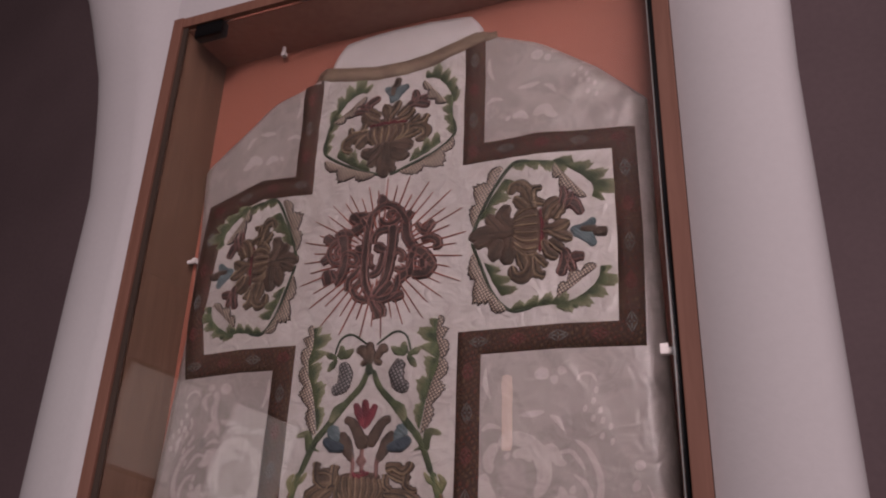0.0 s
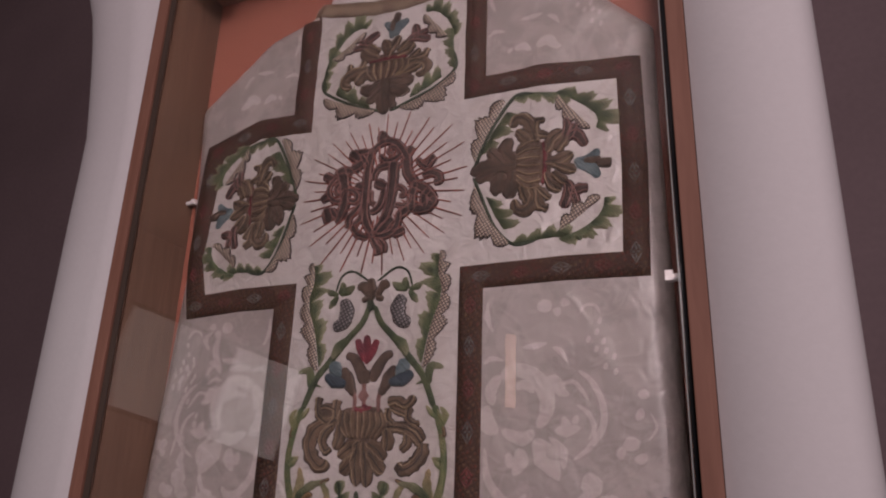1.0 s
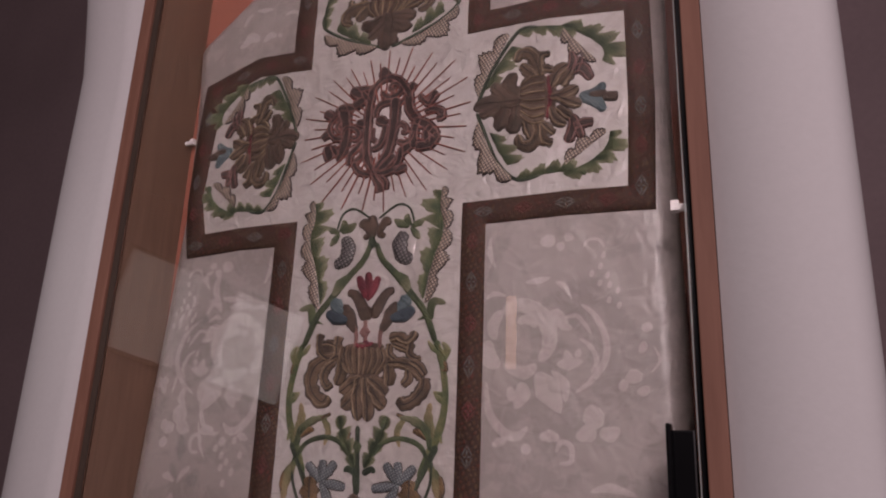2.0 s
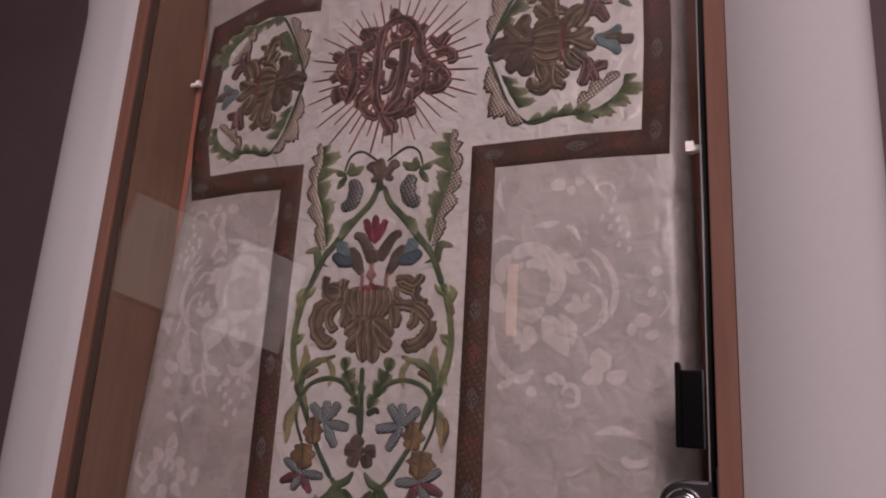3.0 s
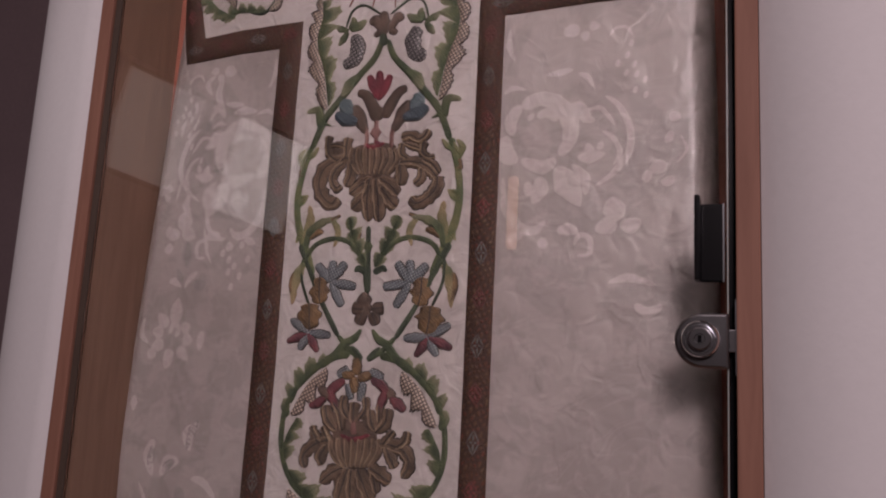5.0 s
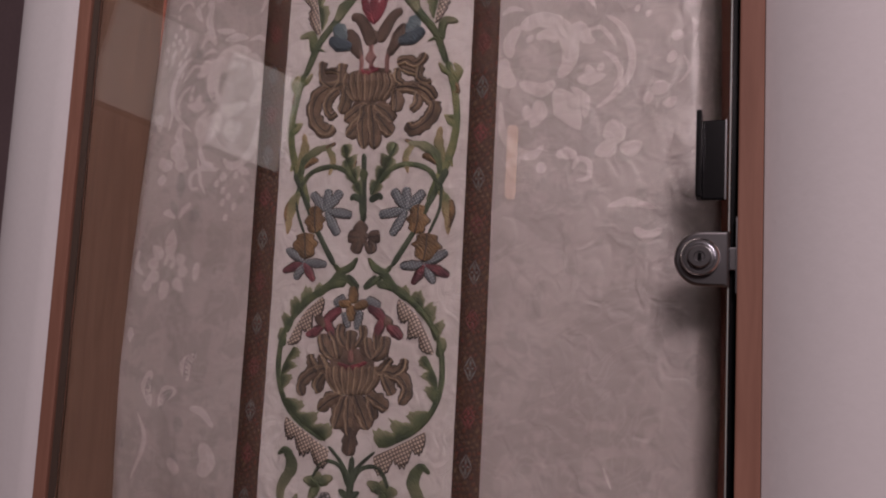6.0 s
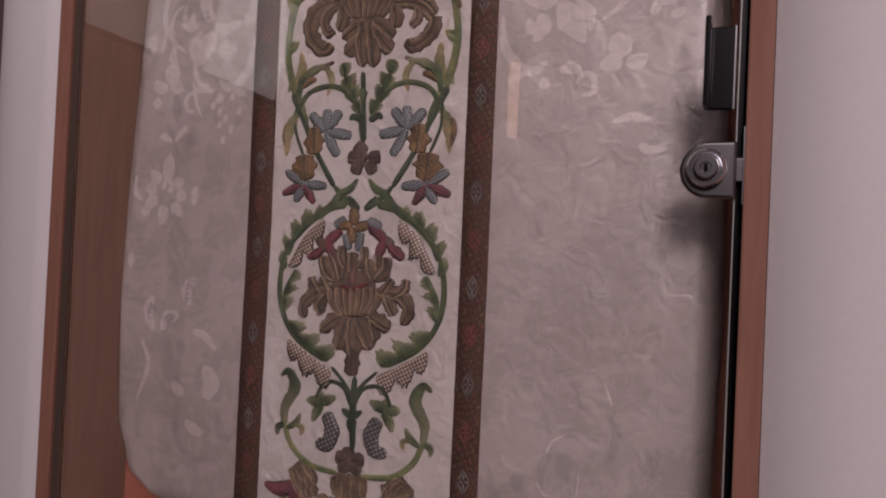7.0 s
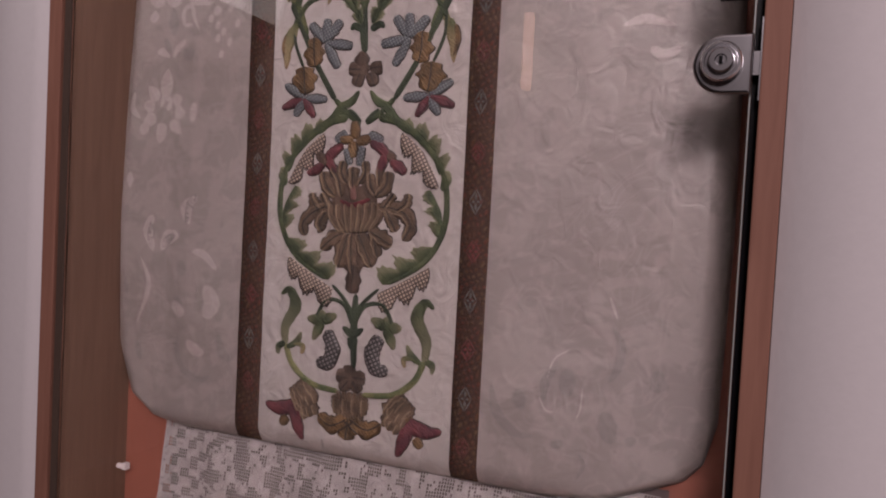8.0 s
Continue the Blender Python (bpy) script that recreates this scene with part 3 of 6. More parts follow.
def stroke(name, material, points, widths, both=False):
    """A padded stroke, in millimetres from the cross's middle line; both: on either side of it."""
    for flip in (1, -1) if both else (1,):
        raw_stroke(name, material, to_cloth(points, flip), [w / 1000 for w in widths])


def frond(name, material, points, widths, both=False, side=1, lobes=3):
    for flip in (1, -1) if both else (1,):
        raw_frond(name, material, to_cloth(points, flip), [w / 1000 for w in widths], side * flip, lobes)


def scales(points, wide, rows, across, both=False):
    """Small padded scales laid like bricks over a cone, in millimetres."""
    line = spline([Vector(p) for p in points], 10)
    norm = sides_of(line)
    for r in range(rows):
        i = int((r + 0.5) / rows * (len(line) - 1))
        along = Vector((norm[i].y, -norm[i].x))
        fat = wide * math.sin(math.pi * (0.16 + 0.68 * (r + 0.5) / rows))
        count = across - (r % 2)
        for c in range(count):
            mid = line[i] + norm[i] * (fat * ((c + 0.5) / count - 0.5))
            size = fat / count
            stroke("scale", GOLD, [tuple(mid - along * size * 0.75), tuple(mid), tuple(mid + along * size * 0.75)], [size * 0.45, size * 0.72, size * 0.5], both)


class Lay:
    """Lays a motif on an arm of the cross: where its foot is, which way it grows, its stretch along and across."""

    def __init__(self, x, z, turn, along, across, hand=1):
        self.foot, self.along, self.across, self.hand = Vector((x, z)), along, across, hand
        self.c, self.s = math.cos(radians(turn)), math.sin(radians(turn))

    def move(self, points):
        out = []
        for u, v in points:
            u, v = u * self.along, v * self.across * self.hand
            out.append((MID + (self.foot.x + u * self.c - v * self.s) / 1000, (self.foot.y + u * self.s + v * self.c) / 1000))
        return out

    def size(self, widths):
        return [w / 1000 * (self.along + self.across) / 2 for w in widths]

    def stroke(self, name, material, points, widths):
        raw_stroke(name, material, self.move(points), self.size(widths))

    def frond(self, name, material, points, widths, side=1, lobes=3):
        raw_frond(name, material, self.move(points), self.size(widths), side * self.hand, lobes)



# upper spray
stroke("fleur_petal", BROWN, [(-1.9, 1633.7), (-3.7, 1658.6)], [5.2, 11.6, 6.7])
stroke("fleur_petal", BROWN, [(-3.3, 1637.6), (-12.4, 1650.8), (-16, 1645.6)], [5.2, 9.8, 4.6], both=True)
stroke("fleur_petal", BROWN, [(-3.3, 1637.6), (-9, 1636), (-12.3, 1634.2)], [4.1, 5.6, 2.5], both=True)
stroke("stem", LEAF, [(-3.1, 1628.8), (-10.5, 1611.1), (-27.7, 1593.1), (-44.9, 1572.8), (-60, 1554.3), (-72.8, 1523.7)], [5.5, 6.4, 7.4, 7.4, 6.9, 6], both=True)
stroke("stem_joint", STEM, [(-2.4, 1635.3), (-2, 1622.8)], [4.9, 9.8, 5.8])
stroke("bract", LEAF, [(-25.6, 1595.1), (-35.5, 1587.2), (-42.7, 1574.8)], [4.6, 12.7, 4.6], both=True)
stroke("tendril", STEM, [(-4.3, 1654.2), (-24.3, 1667.3), (-38.2, 1662.8), (-44.1, 1646.6)], [2.1, 2.6, 2.3, 2.1], both=True)
stroke("leaflet", LEAF, [(-40.9, 1642.9), (-50.1, 1646.1), (-55.1, 1648.5)], [3.3, 8, 2.3], both=True)
stroke("leaflet", LEAF, [(-40.2, 1643.9), (-36.1, 1651.3), (-37.7, 1656.4)], [3.8, 8.5, 2.4], both=True)
stroke("leaflet", LEAF, [(-38.9, 1642.7), (-28.6, 1647.1), (-21.9, 1651.9)], [3.7, 10.2, 1.9], both=True)
stroke("leaflet", LEAF, [(-41.2, 1641.8), (-46.6, 1634.6), (-51, 1628.8)], [3.7, 8.4, 1.9], both=True)
stroke("seed_pod", SILVER, [(-35.6, 1637.4), (-29.5, 1626.1), (-32.8, 1612.1), (-44.4, 1608.8)], [8.2, 15.9, 14.1, 9.1], both=True)
frond("leaf", LEAF, [(-57.6, 1567.2), (-64.9, 1602.9), (-75.3, 1635.4), (-71.6, 1660), (-73.2, 1677.4)], [4.4, 18.2, 18.2, 17.1, 6.6], both=True, side=-1, lobes=6)
frond("net_leaf", NET, [(-58.9, 1562.9), (-66.4, 1603.1), (-76.8, 1635.5), (-72.6, 1660.1), (-73.5, 1680.9)], [3.9, 17, 8, 10, 4], both=True, side=1, lobes=6)
stroke("leaf_curl", LEAF, [(-65.3, 1546), (-68.1, 1563.5), (-81.4, 1562.3)], [6.9, 10.1, 2.8], both=True)
stroke("thorn", LEAF, [(-60.8, 1550), (-52.6, 1546.9)], [4, 0.9], both=True)
stroke("tulip_petal", RED, [(-4.7, 1570.9), (-10.9, 1585.2), (-14.8, 1594.6)], [4.5, 9.5, 5.4])
stroke("tulip_petal", RED, [(-1.1, 1570.6), (4.1, 1584), (8.1, 1593.2)], [4.4, 9.2, 5.3])
stroke("tulip_petal", RED, [(-2.7, 1568.6), (-3.3, 1582.5), (-4.1, 1598.6)], [5.3, 10.2, 6.2])
stroke("tulip_calyx", BROWN, [(-3.7, 1550.7), (-9.1, 1562.7), (-17.4, 1575), (-26.5, 1578.3)], [7.5, 11.5, 9, 5], both=True)
stroke("tulip_calyx", BROWN, [(-4, 1548.6), (-5.1, 1563.5)], [10, 15, 7.5])
stroke("stalk", PINK, [(-2.5, 1520.4), (-4.3, 1550.8)], [4.4, 4.4])
stroke("stalk_knot", PINK, [(-3.8, 1531.9), (-4.6, 1542.4)], [5.2, 12.2, 5.2])
stroke("stalk", PINK, [(-13.9, 1520.9), (-13.5, 1536.6), (-21.8, 1554)], [4, 4, 5.7], both=True)
stroke("blue_petal", BLUE_DARK, [(-23.1, 1549.8), (-38.5, 1552.9), (-48.9, 1559)], [5.8, 14.4, 5.4], both=True)
stroke("blue_petal", BLUE, [(-30.6, 1556.7), (-39.2, 1567), (-42.9, 1571.6)], [6.8, 15, 5.9], both=True)
stroke("blue_calyx", BROWN, [(-13.5, 1536.6), (-23.4, 1554.1), (-29, 1566.2)], [4.5, 14, 4], both=True)

# first urn
stroke("vine", VINE, [(-73.2, 1527.1), (-80.4, 1501.6), (-84, 1476.2), (-81.4, 1451), (-71.8, 1426.1), (-61.1, 1400.8)], [7.6, 6.5, 6.5, 7.6, 9.2, 7], both=True)
stroke("thorn", VINE, [(-81.3, 1511.3), (-76.4, 1522.9)], [5.5, 1.4], both=True)
stroke("thorn", VINE, [(-81.5, 1476.2), (-73.1, 1478.5)], [5.4, 1.4], both=True)
stroke("thorn", VINE, [(-79.7, 1438.5), (-82.4, 1432.3)], [5.3, 1.3], both=True)
stroke("vine_leaf", VINE, [(-79.4, 1503.7), (-84.3, 1516.8), (-79, 1525.2)], [3.7, 7.8, 1.8], both=True)
stroke("vine_leaf", VINE, [(-83.1, 1467.8), (-77.6, 1472.9), (-72.6, 1479.1)], [3.6, 5.9, 1.4], both=True)
stroke("vine_leaf", VINE, [(-76.8, 1514.3), (-70, 1519.4), (-64.7, 1526.6)], [3.2, 5.9, 1.8], both=True)
stroke("thorn", OCHRE, [(-82.1, 1507), (-83.7, 1498.5), (-77.8, 1499.4)], [2.3, 3.2, 0.9], both=True)
stroke("urn_back", BROWN, [(-4.9, 1527.1), (-4.5, 1495.1)], [40.2, 46.9, 31.3])
stroke("urn_back", BROWN, [(-42.6, 1529.0), (-42.8, 1514.9)], [23.2, 26.6, 19.7])
stroke("urn_rib", GOLD, [(-27.2, 1524.0), (-28.1, 1512.2), (-18.8, 1497.6)], [4.0, 5.1, 2.9])
stroke("urn_rib", GOLD, [(-20.6, 1523.5), (-20.9, 1511.7), (-15.2, 1497.3)], [4.0, 5.1, 2.8])
stroke("urn_rib", GOLD, [(-14.0, 1523.0), (-13.8, 1511.2), (-11.7, 1497.1)], [4.0, 5.1, 2.8])
stroke("urn_rib", GOLD, [(-7.5, 1522.5), (-6.7, 1510.6), (-7.0, 1496.8)], [3.9, 5.1, 2.8])
stroke("urn_rib", GOLD, [(-1.0, 1522.0), (0.3, 1510.1), (-2.3, 1496.5)], [3.9, 5.0, 2.8])
stroke("urn_rib", GOLD, [(5.4, 1521.5), (7.3, 1509.6), (2.4, 1496.2)], [3.9, 5.0, 2.8])
stroke("urn_rib", GOLD, [(11.8, 1521.0), (14.2, 1509.1), (7.0, 1495.9)], [3.8, 4.9, 2.7])
stroke("urn_rib", GOLD, [(17.5, 1520.5), (21.1, 1508.7), (11.6, 1495.6)], [3.8, 4.9, 2.7])
stroke("urn_back", BROWN, [(-3.0, 1498.1), (-2.6, 1482.8), (-0.8, 1464.2)], [36.7, 34.5, 16.7])
stroke("urn_mouth", RED, [(-13.7, 1526.7), (-7.5, 1522.5), (6.3, 1526.2)], [3.4, 5.1, 3.4])
stroke("urn_mouth", RED, [(-4.3, 1528.1), (1.7, 1524.4)], [3.4, 5.6, 3.4])
stroke("urn_curl", GOLD, [(-54.1, 1535.5), (-54.1, 1526.7), (-51.6, 1517.7), (-43.8, 1511.7)], [7.6, 8.2, 7.6, 4.7])
stroke("urn_curl", GOLD, [(-33.1, 1532.1), (-33.8, 1524.0), (-33.8, 1515.3), (-38.9, 1510.2)], [9.2, 8.6, 6.9, 4.6])
stroke("urn_curl", GOLD, [(-49.8, 1526.9), (-42.5, 1527.4), (-35.0, 1524.1)], [4.7, 5.8, 4.7])
stroke("urn_curl", GOLD, [(25.5, 1529.9), (33.3, 1531.3), (41.4, 1527.0), (47.9, 1530.1), (50.3, 1535.1)], [8.7, 9.7, 9.7, 8.7, 7.0])
stroke("urn_curl", GOLD, [(24.7, 1523.6), (24.1, 1515.3), (30.1, 1510.1)], [7.1, 7.1, 4.9])
stroke("urn_curl", GOLD, [(47.1, 1523.9), (45.9, 1515.2), (52.3, 1510.0), (57.7, 1510.1)], [6.9, 6.9, 5.8, 4.2])
stroke("urn_curl", GOLD, [(28.1, 1524.4), (35.6, 1521.2), (43.0, 1518.5)], [5.4, 7.0, 5.4])
stroke("scroll", GOLD, [(-29.5, 1513.9), (-43.8, 1511.7), (-56.8, 1503.8), (-61.3, 1489.9), (-56.0, 1476.5), (-45.6, 1469.0), (-40.1, 1475.7)], [8.2, 14.1, 15.8, 14.7, 14.1, 12.9, 8.8])
stroke("scroll", GOLD, [(62.0, 1491.9), (61.5, 1481.7), (53.3, 1471.9), (42.6, 1467.3), (36.7, 1473.3)], [10.6, 13.7, 12.7, 11.6, 7.9])
stroke("scroll", GOLD, [(23.5, 1506.4), (38.1, 1505.9), (51.7, 1500.8), (61.0, 1490.9)], [8.5, 10.7, 13.9, 10.7])
stroke("scroll", GOLD, [(-35.1, 1508.9), (-43.2, 1502.9), (-46.8, 1493.4), (-41.9, 1484.4), (-36.7, 1487.4)], [7.5, 9.8, 9.3, 7.5, 4.6])
stroke("scroll", GOLD, [(45.1, 1500.2), (45.6, 1490.9), (39.3, 1485.0)], [6.5, 9.7, 7.5])
stroke("scroll", GOLD, [(46.9, 1507.8), (57.1, 1502.5), (63.5, 1493.8)], [5.3, 8.0, 4.8])
stroke("urn_leaf", GOLD, [(-28.0, 1509.5), (-27.2, 1498.6), (-31.2, 1487.1)], [9.1, 13.6, 7.9])
stroke("urn_leaf", GOLD, [(23.7, 1502.7), (25.4, 1493.2), (24.7, 1485.9)], [9.8, 14.2, 7.6])
stroke("urn_leaf", GOLD, [(-6.7, 1492.0), (-15.8, 1487.2), (-26.5, 1479.3)], [7.9, 15.8, 7.3])
stroke("urn_leaf", GOLD, [(5.0, 1491.3), (15.8, 1484.3), (21.9, 1476.7)], [8.7, 15.3, 7.1])
stroke("urn_leaf", GOLD, [(-6.2, 1484.6), (-15.9, 1471.3), (-23.1, 1464.7)], [10.1, 18.0, 7.3])
stroke("urn_leaf", GOLD, [(6.7, 1482.8), (15.5, 1470.8), (21.5, 1465.3)], [9.8, 16.4, 7.1])
stroke("urn_leaf", GOLD, [(-7.2, 1491.0), (-8.3, 1472.5), (-5.3, 1452.8)], [10.0, 16.7, 6.7])
stroke("urn_leaf", GOLD, [(-0.2, 1490.5), (3.3, 1471.9), (5.2, 1452.4)], [9.9, 16.5, 7.7])

# middle knot of stems and flowers
stroke("stem", STEM, [(-5.1, 1447.3), (-2, 1401.8)], [5, 4.6])
stroke("stem_knot", LEAF, [(-4.5, 1433.3), (-3.5, 1421.4)], [4.2, 9.1, 4.2])
stroke("leaf_blade", LEAF, [(-71.7, 1425.1), (-67.4, 1442.6), (-53, 1452.4), (-38.2, 1455.1)], [4.4, 8.8, 7.9, 2.2], both=True)
stroke("leaf_tip", OCHRE, [(-45, 1453.9), (-35.5, 1458.3)], [3.9, 1.3], both=True)
stroke("leaf_blade", PALE, [(-43.8, 1453.7), (-37.1, 1442.4), (-40.4, 1427.8)], [5.2, 6.9, 1.7], both=True)
stroke("leaf_blade", PALE, [(-75.1, 1435.4), (-68.4, 1452.9), (-69.9, 1468.6)], [4.8, 9.7, 2.6], both=True)
stroke("leaf_tip", OCHRE, [(-67.9, 1435.4), (-58, 1442.5), (-53.2, 1441.5)], [2.2, 5.7, 1.3], both=True)
stroke("stem", LEAF, [(-72.6, 1410.8), (-61.4, 1429.2), (-42.2, 1435.9), (-24.8, 1432.3), (-12.5, 1419.4)], [5.2, 4.7, 5.2, 4.7, 3.9], both=True)
frond("leaf", LEAF, [(-5, 1408.6), (-12.9, 1424.3), (-20.8, 1438.3), (-26.7, 1455.5)], [4.4, 10.8, 12.7, 3.9], both=True, side=-1, lobes=4)
frond("leaf", LEAF, [(-5, 1408.6), (-12.9, 1424.3), (-20.8, 1438.3), (-26.7, 1455.5)], [3.4, 9.8, 7.3, 2], both=True, side=1, lobes=4)
stroke("leaf_tip", OCHRE, [(-15.3, 1435.3), (-12.7, 1441.3)], [3.4, 1.3], both=True)
stroke("leaf_heart", STEM, [(-1.5, 1384.1), (-3.5, 1403.5), (-4.3, 1431.1)], [5, 9.1, 3.7])
stroke("leaf_curl", STEM, [(-3.5, 1403.5), (-12.6, 1407.7), (-15.9, 1404.3)], [6.2, 6.2, 2.5], both=True)
stroke("star_petal", GREYBLUE, [(-41.3, 1394.6), (-49.3, 1403.1), (-57.4, 1411.8)], [2.9, 9.2, 6.3], both=True)
stroke("star_petal", GREYBLUE, [(-41.3, 1394.6), (-40.5, 1404.9), (-39.7, 1415.4)], [2.9, 9.1, 6.2], both=True)
stroke("star_petal", GREYBLUE, [(-41.3, 1394.6), (-33.7, 1404), (-26.1, 1413.5)], [2.9, 9.0, 6.1], both=True)
stroke("star_petal", GREYBLUE, [(-41.3, 1394.6), (-27.5, 1392.6), (-13.9, 1390.6)], [2.9, 9.1, 6.2], both=True)
stroke("star_petal", GREYBLUE, [(-41.3, 1394.6), (-34.1, 1383.2), (-27.1, 1372.1)], [2.9, 9.0, 6.1], both=True)
stroke("flower_bud", OCHRE, [(-52.8, 1399.7), (-52.3, 1384.8), (-50.4, 1373.9)], [12, 21.1, 8.6], both=True)
stroke("flower_bud", OCHRE, [(-62, 1374.5), (-61.4, 1362.6), (-59.7, 1349.9)], [13.8, 25.4, 12], both=True)
stroke("bell_petal", GREYBLUE, [(-60.5, 1346.9), (-71, 1352.9), (-81.6, 1358.9)], [3.7, 8.5, 4.5], both=True)
stroke("bell_petal", GREYBLUE, [(-60.5, 1346.9), (-48.6, 1346.1), (-36.9, 1345.2)], [3.6, 8.3, 4.3], both=True)
stroke("bell_petal", GREYBLUE, [(-60.5, 1346.9), (-65.5, 1338.8), (-70.5, 1330.7)], [3.7, 8.4, 4.4], both=True)
stroke("bell_petal", ROSE, [(-61.6, 1346.5), (-72.9, 1342.2), (-84.2, 1337.9)], [3.7, 8.5, 3.7], both=True)
stroke("bell_petal", ROSE, [(-61.6, 1346.5), (-55.5, 1337.9), (-49.5, 1329.5)], [3.5, 8.2, 3.5], both=True)
stroke("bud_tip", BROWN, [(-4.3, 1386), (-4.4, 1373.4)], [2.8, 13.9, 11.6])
stroke("bud_lobe", BROWN, [(-4.1, 1370.1), (-16.3, 1371.6)], [7.8, 12.4, 9.2], both=True)
stroke("bud_lobe", BROWN, [(-4.6, 1367.6), (-9.5, 1355.9)], [8.2, 11.3, 6.8], both=True)
stroke("bud_heart", BROWN, [(-4.3, 1375.3), (-3.9, 1364.7)], [11.5, 15.2, 10.1])
stroke("stem", LEAF, [(-29.2, 1345.4), (-17.6, 1333.9), (-3.2, 1323.4)], [4.9, 5.3, 2.9], both=True)
stroke("stem", STEM, [(-77, 1431.1), (-65.8, 1408.6), (-50.9, 1378.8), (-28.4, 1343.5)], [8.5, 5.9, 4.7, 5.5], both=True)
stroke("stem", STEM, [(-73.2, 1416.7), (-72.4, 1396.4), (-63.1, 1373.5)], [3.1, 2.6, 2.6], both=True)
stroke("leaf_blade", PALE, [(-70.6, 1413.7), (-78.5, 1398.3), (-81.2, 1372.9)], [4.8, 11.4, 2.2], both=True)
stroke("leaf_tip", OCHRE, [(-81.5, 1404.3), (-83.9, 1392.1), (-80.5, 1376)], [3.1, 4.9, 1.3], both=True)
stroke("stem", LEAF, [(-25.7, 1337.9), (-12.8, 1342.9), (-5.5, 1352.2)], [6.9, 7.7, 2.4], both=True)
stroke("bract", STEM, [(-2.4, 1324.9), (-9.8, 1332), (-14.5, 1336.5)], [3.6, 5.3, 1.6], both=True)
stroke("stem", LEAF, [(-21.3, 1339.1), (-30.4, 1328.1), (-46.1, 1315.6)], [9.1, 8.3, 5], both=True)

# second urn in its wreath
stroke("wreath_stem", LEAF, [(-15.2, 1329.2), (-36.1, 1324.4), (-61.5, 1304.5), (-77.7, 1281.2), (-81.6, 1249.5), (-74.9, 1224.6), (-59.1, 1204.7), (-29.5, 1188)], [7.7, 7.7, 5.5, 4.4, 5.5, 5, 4.4, 3.9], both=True)
frond("leaf", LEAF, [(-73.9, 1281.3), (-60.4, 1306.6), (-38.3, 1321.3)], [12.8, 16.4, 5.1], both=True, side=1, lobes=4)
stroke("leaf_curl", LEAF, [(-77, 1268.6), (-80, 1278), (-79.1, 1285.7)], [4.6, 10.1, 6], both=True)
frond("net_leaf", NET, [(-38, 1316.2), (-57.6, 1299.4), (-73.5, 1271.9)], [7.7, 19.4, 3.6], both=True, side=1, lobes=3)
frond("leaf", LEAF, [(-78.1, 1228.6), (-76.6, 1249.7), (-65.9, 1269)], [7.8, 17.3, 6.3], both=True, side=-1, lobes=3)
frond("leaf", LEAF, [(-73.5, 1221.5), (-54.1, 1202), (-27.1, 1187.6)], [7.8, 22.9, 14.1], both=True, side=1, lobes=3)
frond("net_leaf", NET, [(-69, 1205.1), (-48.9, 1193), (-21.9, 1178.9)], [7.8, 19.7, 15.5], both=True, side=-1, lobes=3)
stroke("urn_back", BROWN, [(-4.3, 1256.9), (-2.5, 1229.7)], [48.5, 50.0, 29.5])
stroke("urn_back", BROWN, [(-6.4, 1229.4), (-4.0, 1209.9), (-3.0, 1195.2)], [36.9, 31.6, 10.5])
stroke("urn_back", BROWN, [(-21.4, 1278.4), (-18.8, 1258.4)], [21.6, 25.9, 19.4])
stroke("urn_back", BROWN, [(14.0, 1278.4), (12.4, 1260.5)], [20.9, 24.1, 15.7])
stroke("urn_rib", GOLD, [(-28.4, 1253.7), (-26.3, 1241.8), (-15.6, 1229.1)], [4.9, 5.9, 3.2])
stroke("urn_rib", GOLD, [(-20.8, 1254.2), (-19.4, 1242.3), (-12.2, 1229.4)], [4.8, 5.9, 3.2])
stroke("urn_rib", GOLD, [(-12.8, 1254.8), (-11.4, 1242.9), (-8.8, 1229.7)], [4.8, 5.9, 3.2])
stroke("urn_rib", GOLD, [(-5.9, 1255.3), (-5.1, 1243.4), (-5.3, 1230.0)], [4.8, 5.8, 3.2])
stroke("urn_rib", GOLD, [(0.9, 1255.7), (1.1, 1243.9), (-0.8, 1230.4)], [4.8, 5.8, 3.2])
stroke("urn_rib", GOLD, [(7.6, 1256.2), (7.8, 1244.4), (3.7, 1230.7)], [4.7, 5.8, 3.1])
stroke("urn_rib", GOLD, [(14.3, 1256.7), (14.5, 1244.9), (7.0, 1231.0)], [4.7, 5.7, 3.1])
stroke("urn_rib", GOLD, [(19.8, 1257.1), (20.0, 1245.3), (11.5, 1231.4)], [4.7, 5.7, 3.1])
stroke("urn_back", BROWN, [(-6.9, 1270.2), (-4.4, 1249.4)], [37.2, 45.7, 42.5])
stroke("urn_mouth", RED, [(-18.7, 1257.4), (-5.8, 1253.8), (10.7, 1259.9)], [3.2, 4.8, 3.2])
stroke("stalk", PINK, [(-7.1, 1272.2), (-5.6, 1258.3)], [4.3, 5.3, 6.4])
stroke("bud_calyx", GOLD, [(-17.6, 1290.8), (-18.7, 1281.6), (-12.9, 1272.9)], [6.5, 8.7, 5.4])
stroke("bud_calyx", GOLD, [(3.6, 1290.8), (4.9, 1280.9), (-0.3, 1273.6)], [6.3, 8.5, 5.3])
stroke("bud_calyx", GOLD, [(-7.4, 1285.2), (-7.4, 1277.2), (-6.9, 1270.2)], [8.5, 12.8, 8.5])
stroke("bud_calyx", GOLD, [(-36.2, 1280.7), (-33.1, 1270.1), (-24.9, 1262.0)], [8.7, 13.7, 7.1])
stroke("bud_calyx", GOLD, [(-27.7, 1284.7), (-21.2, 1275.4), (-17.9, 1262.5)], [6.5, 9.2, 6.5])
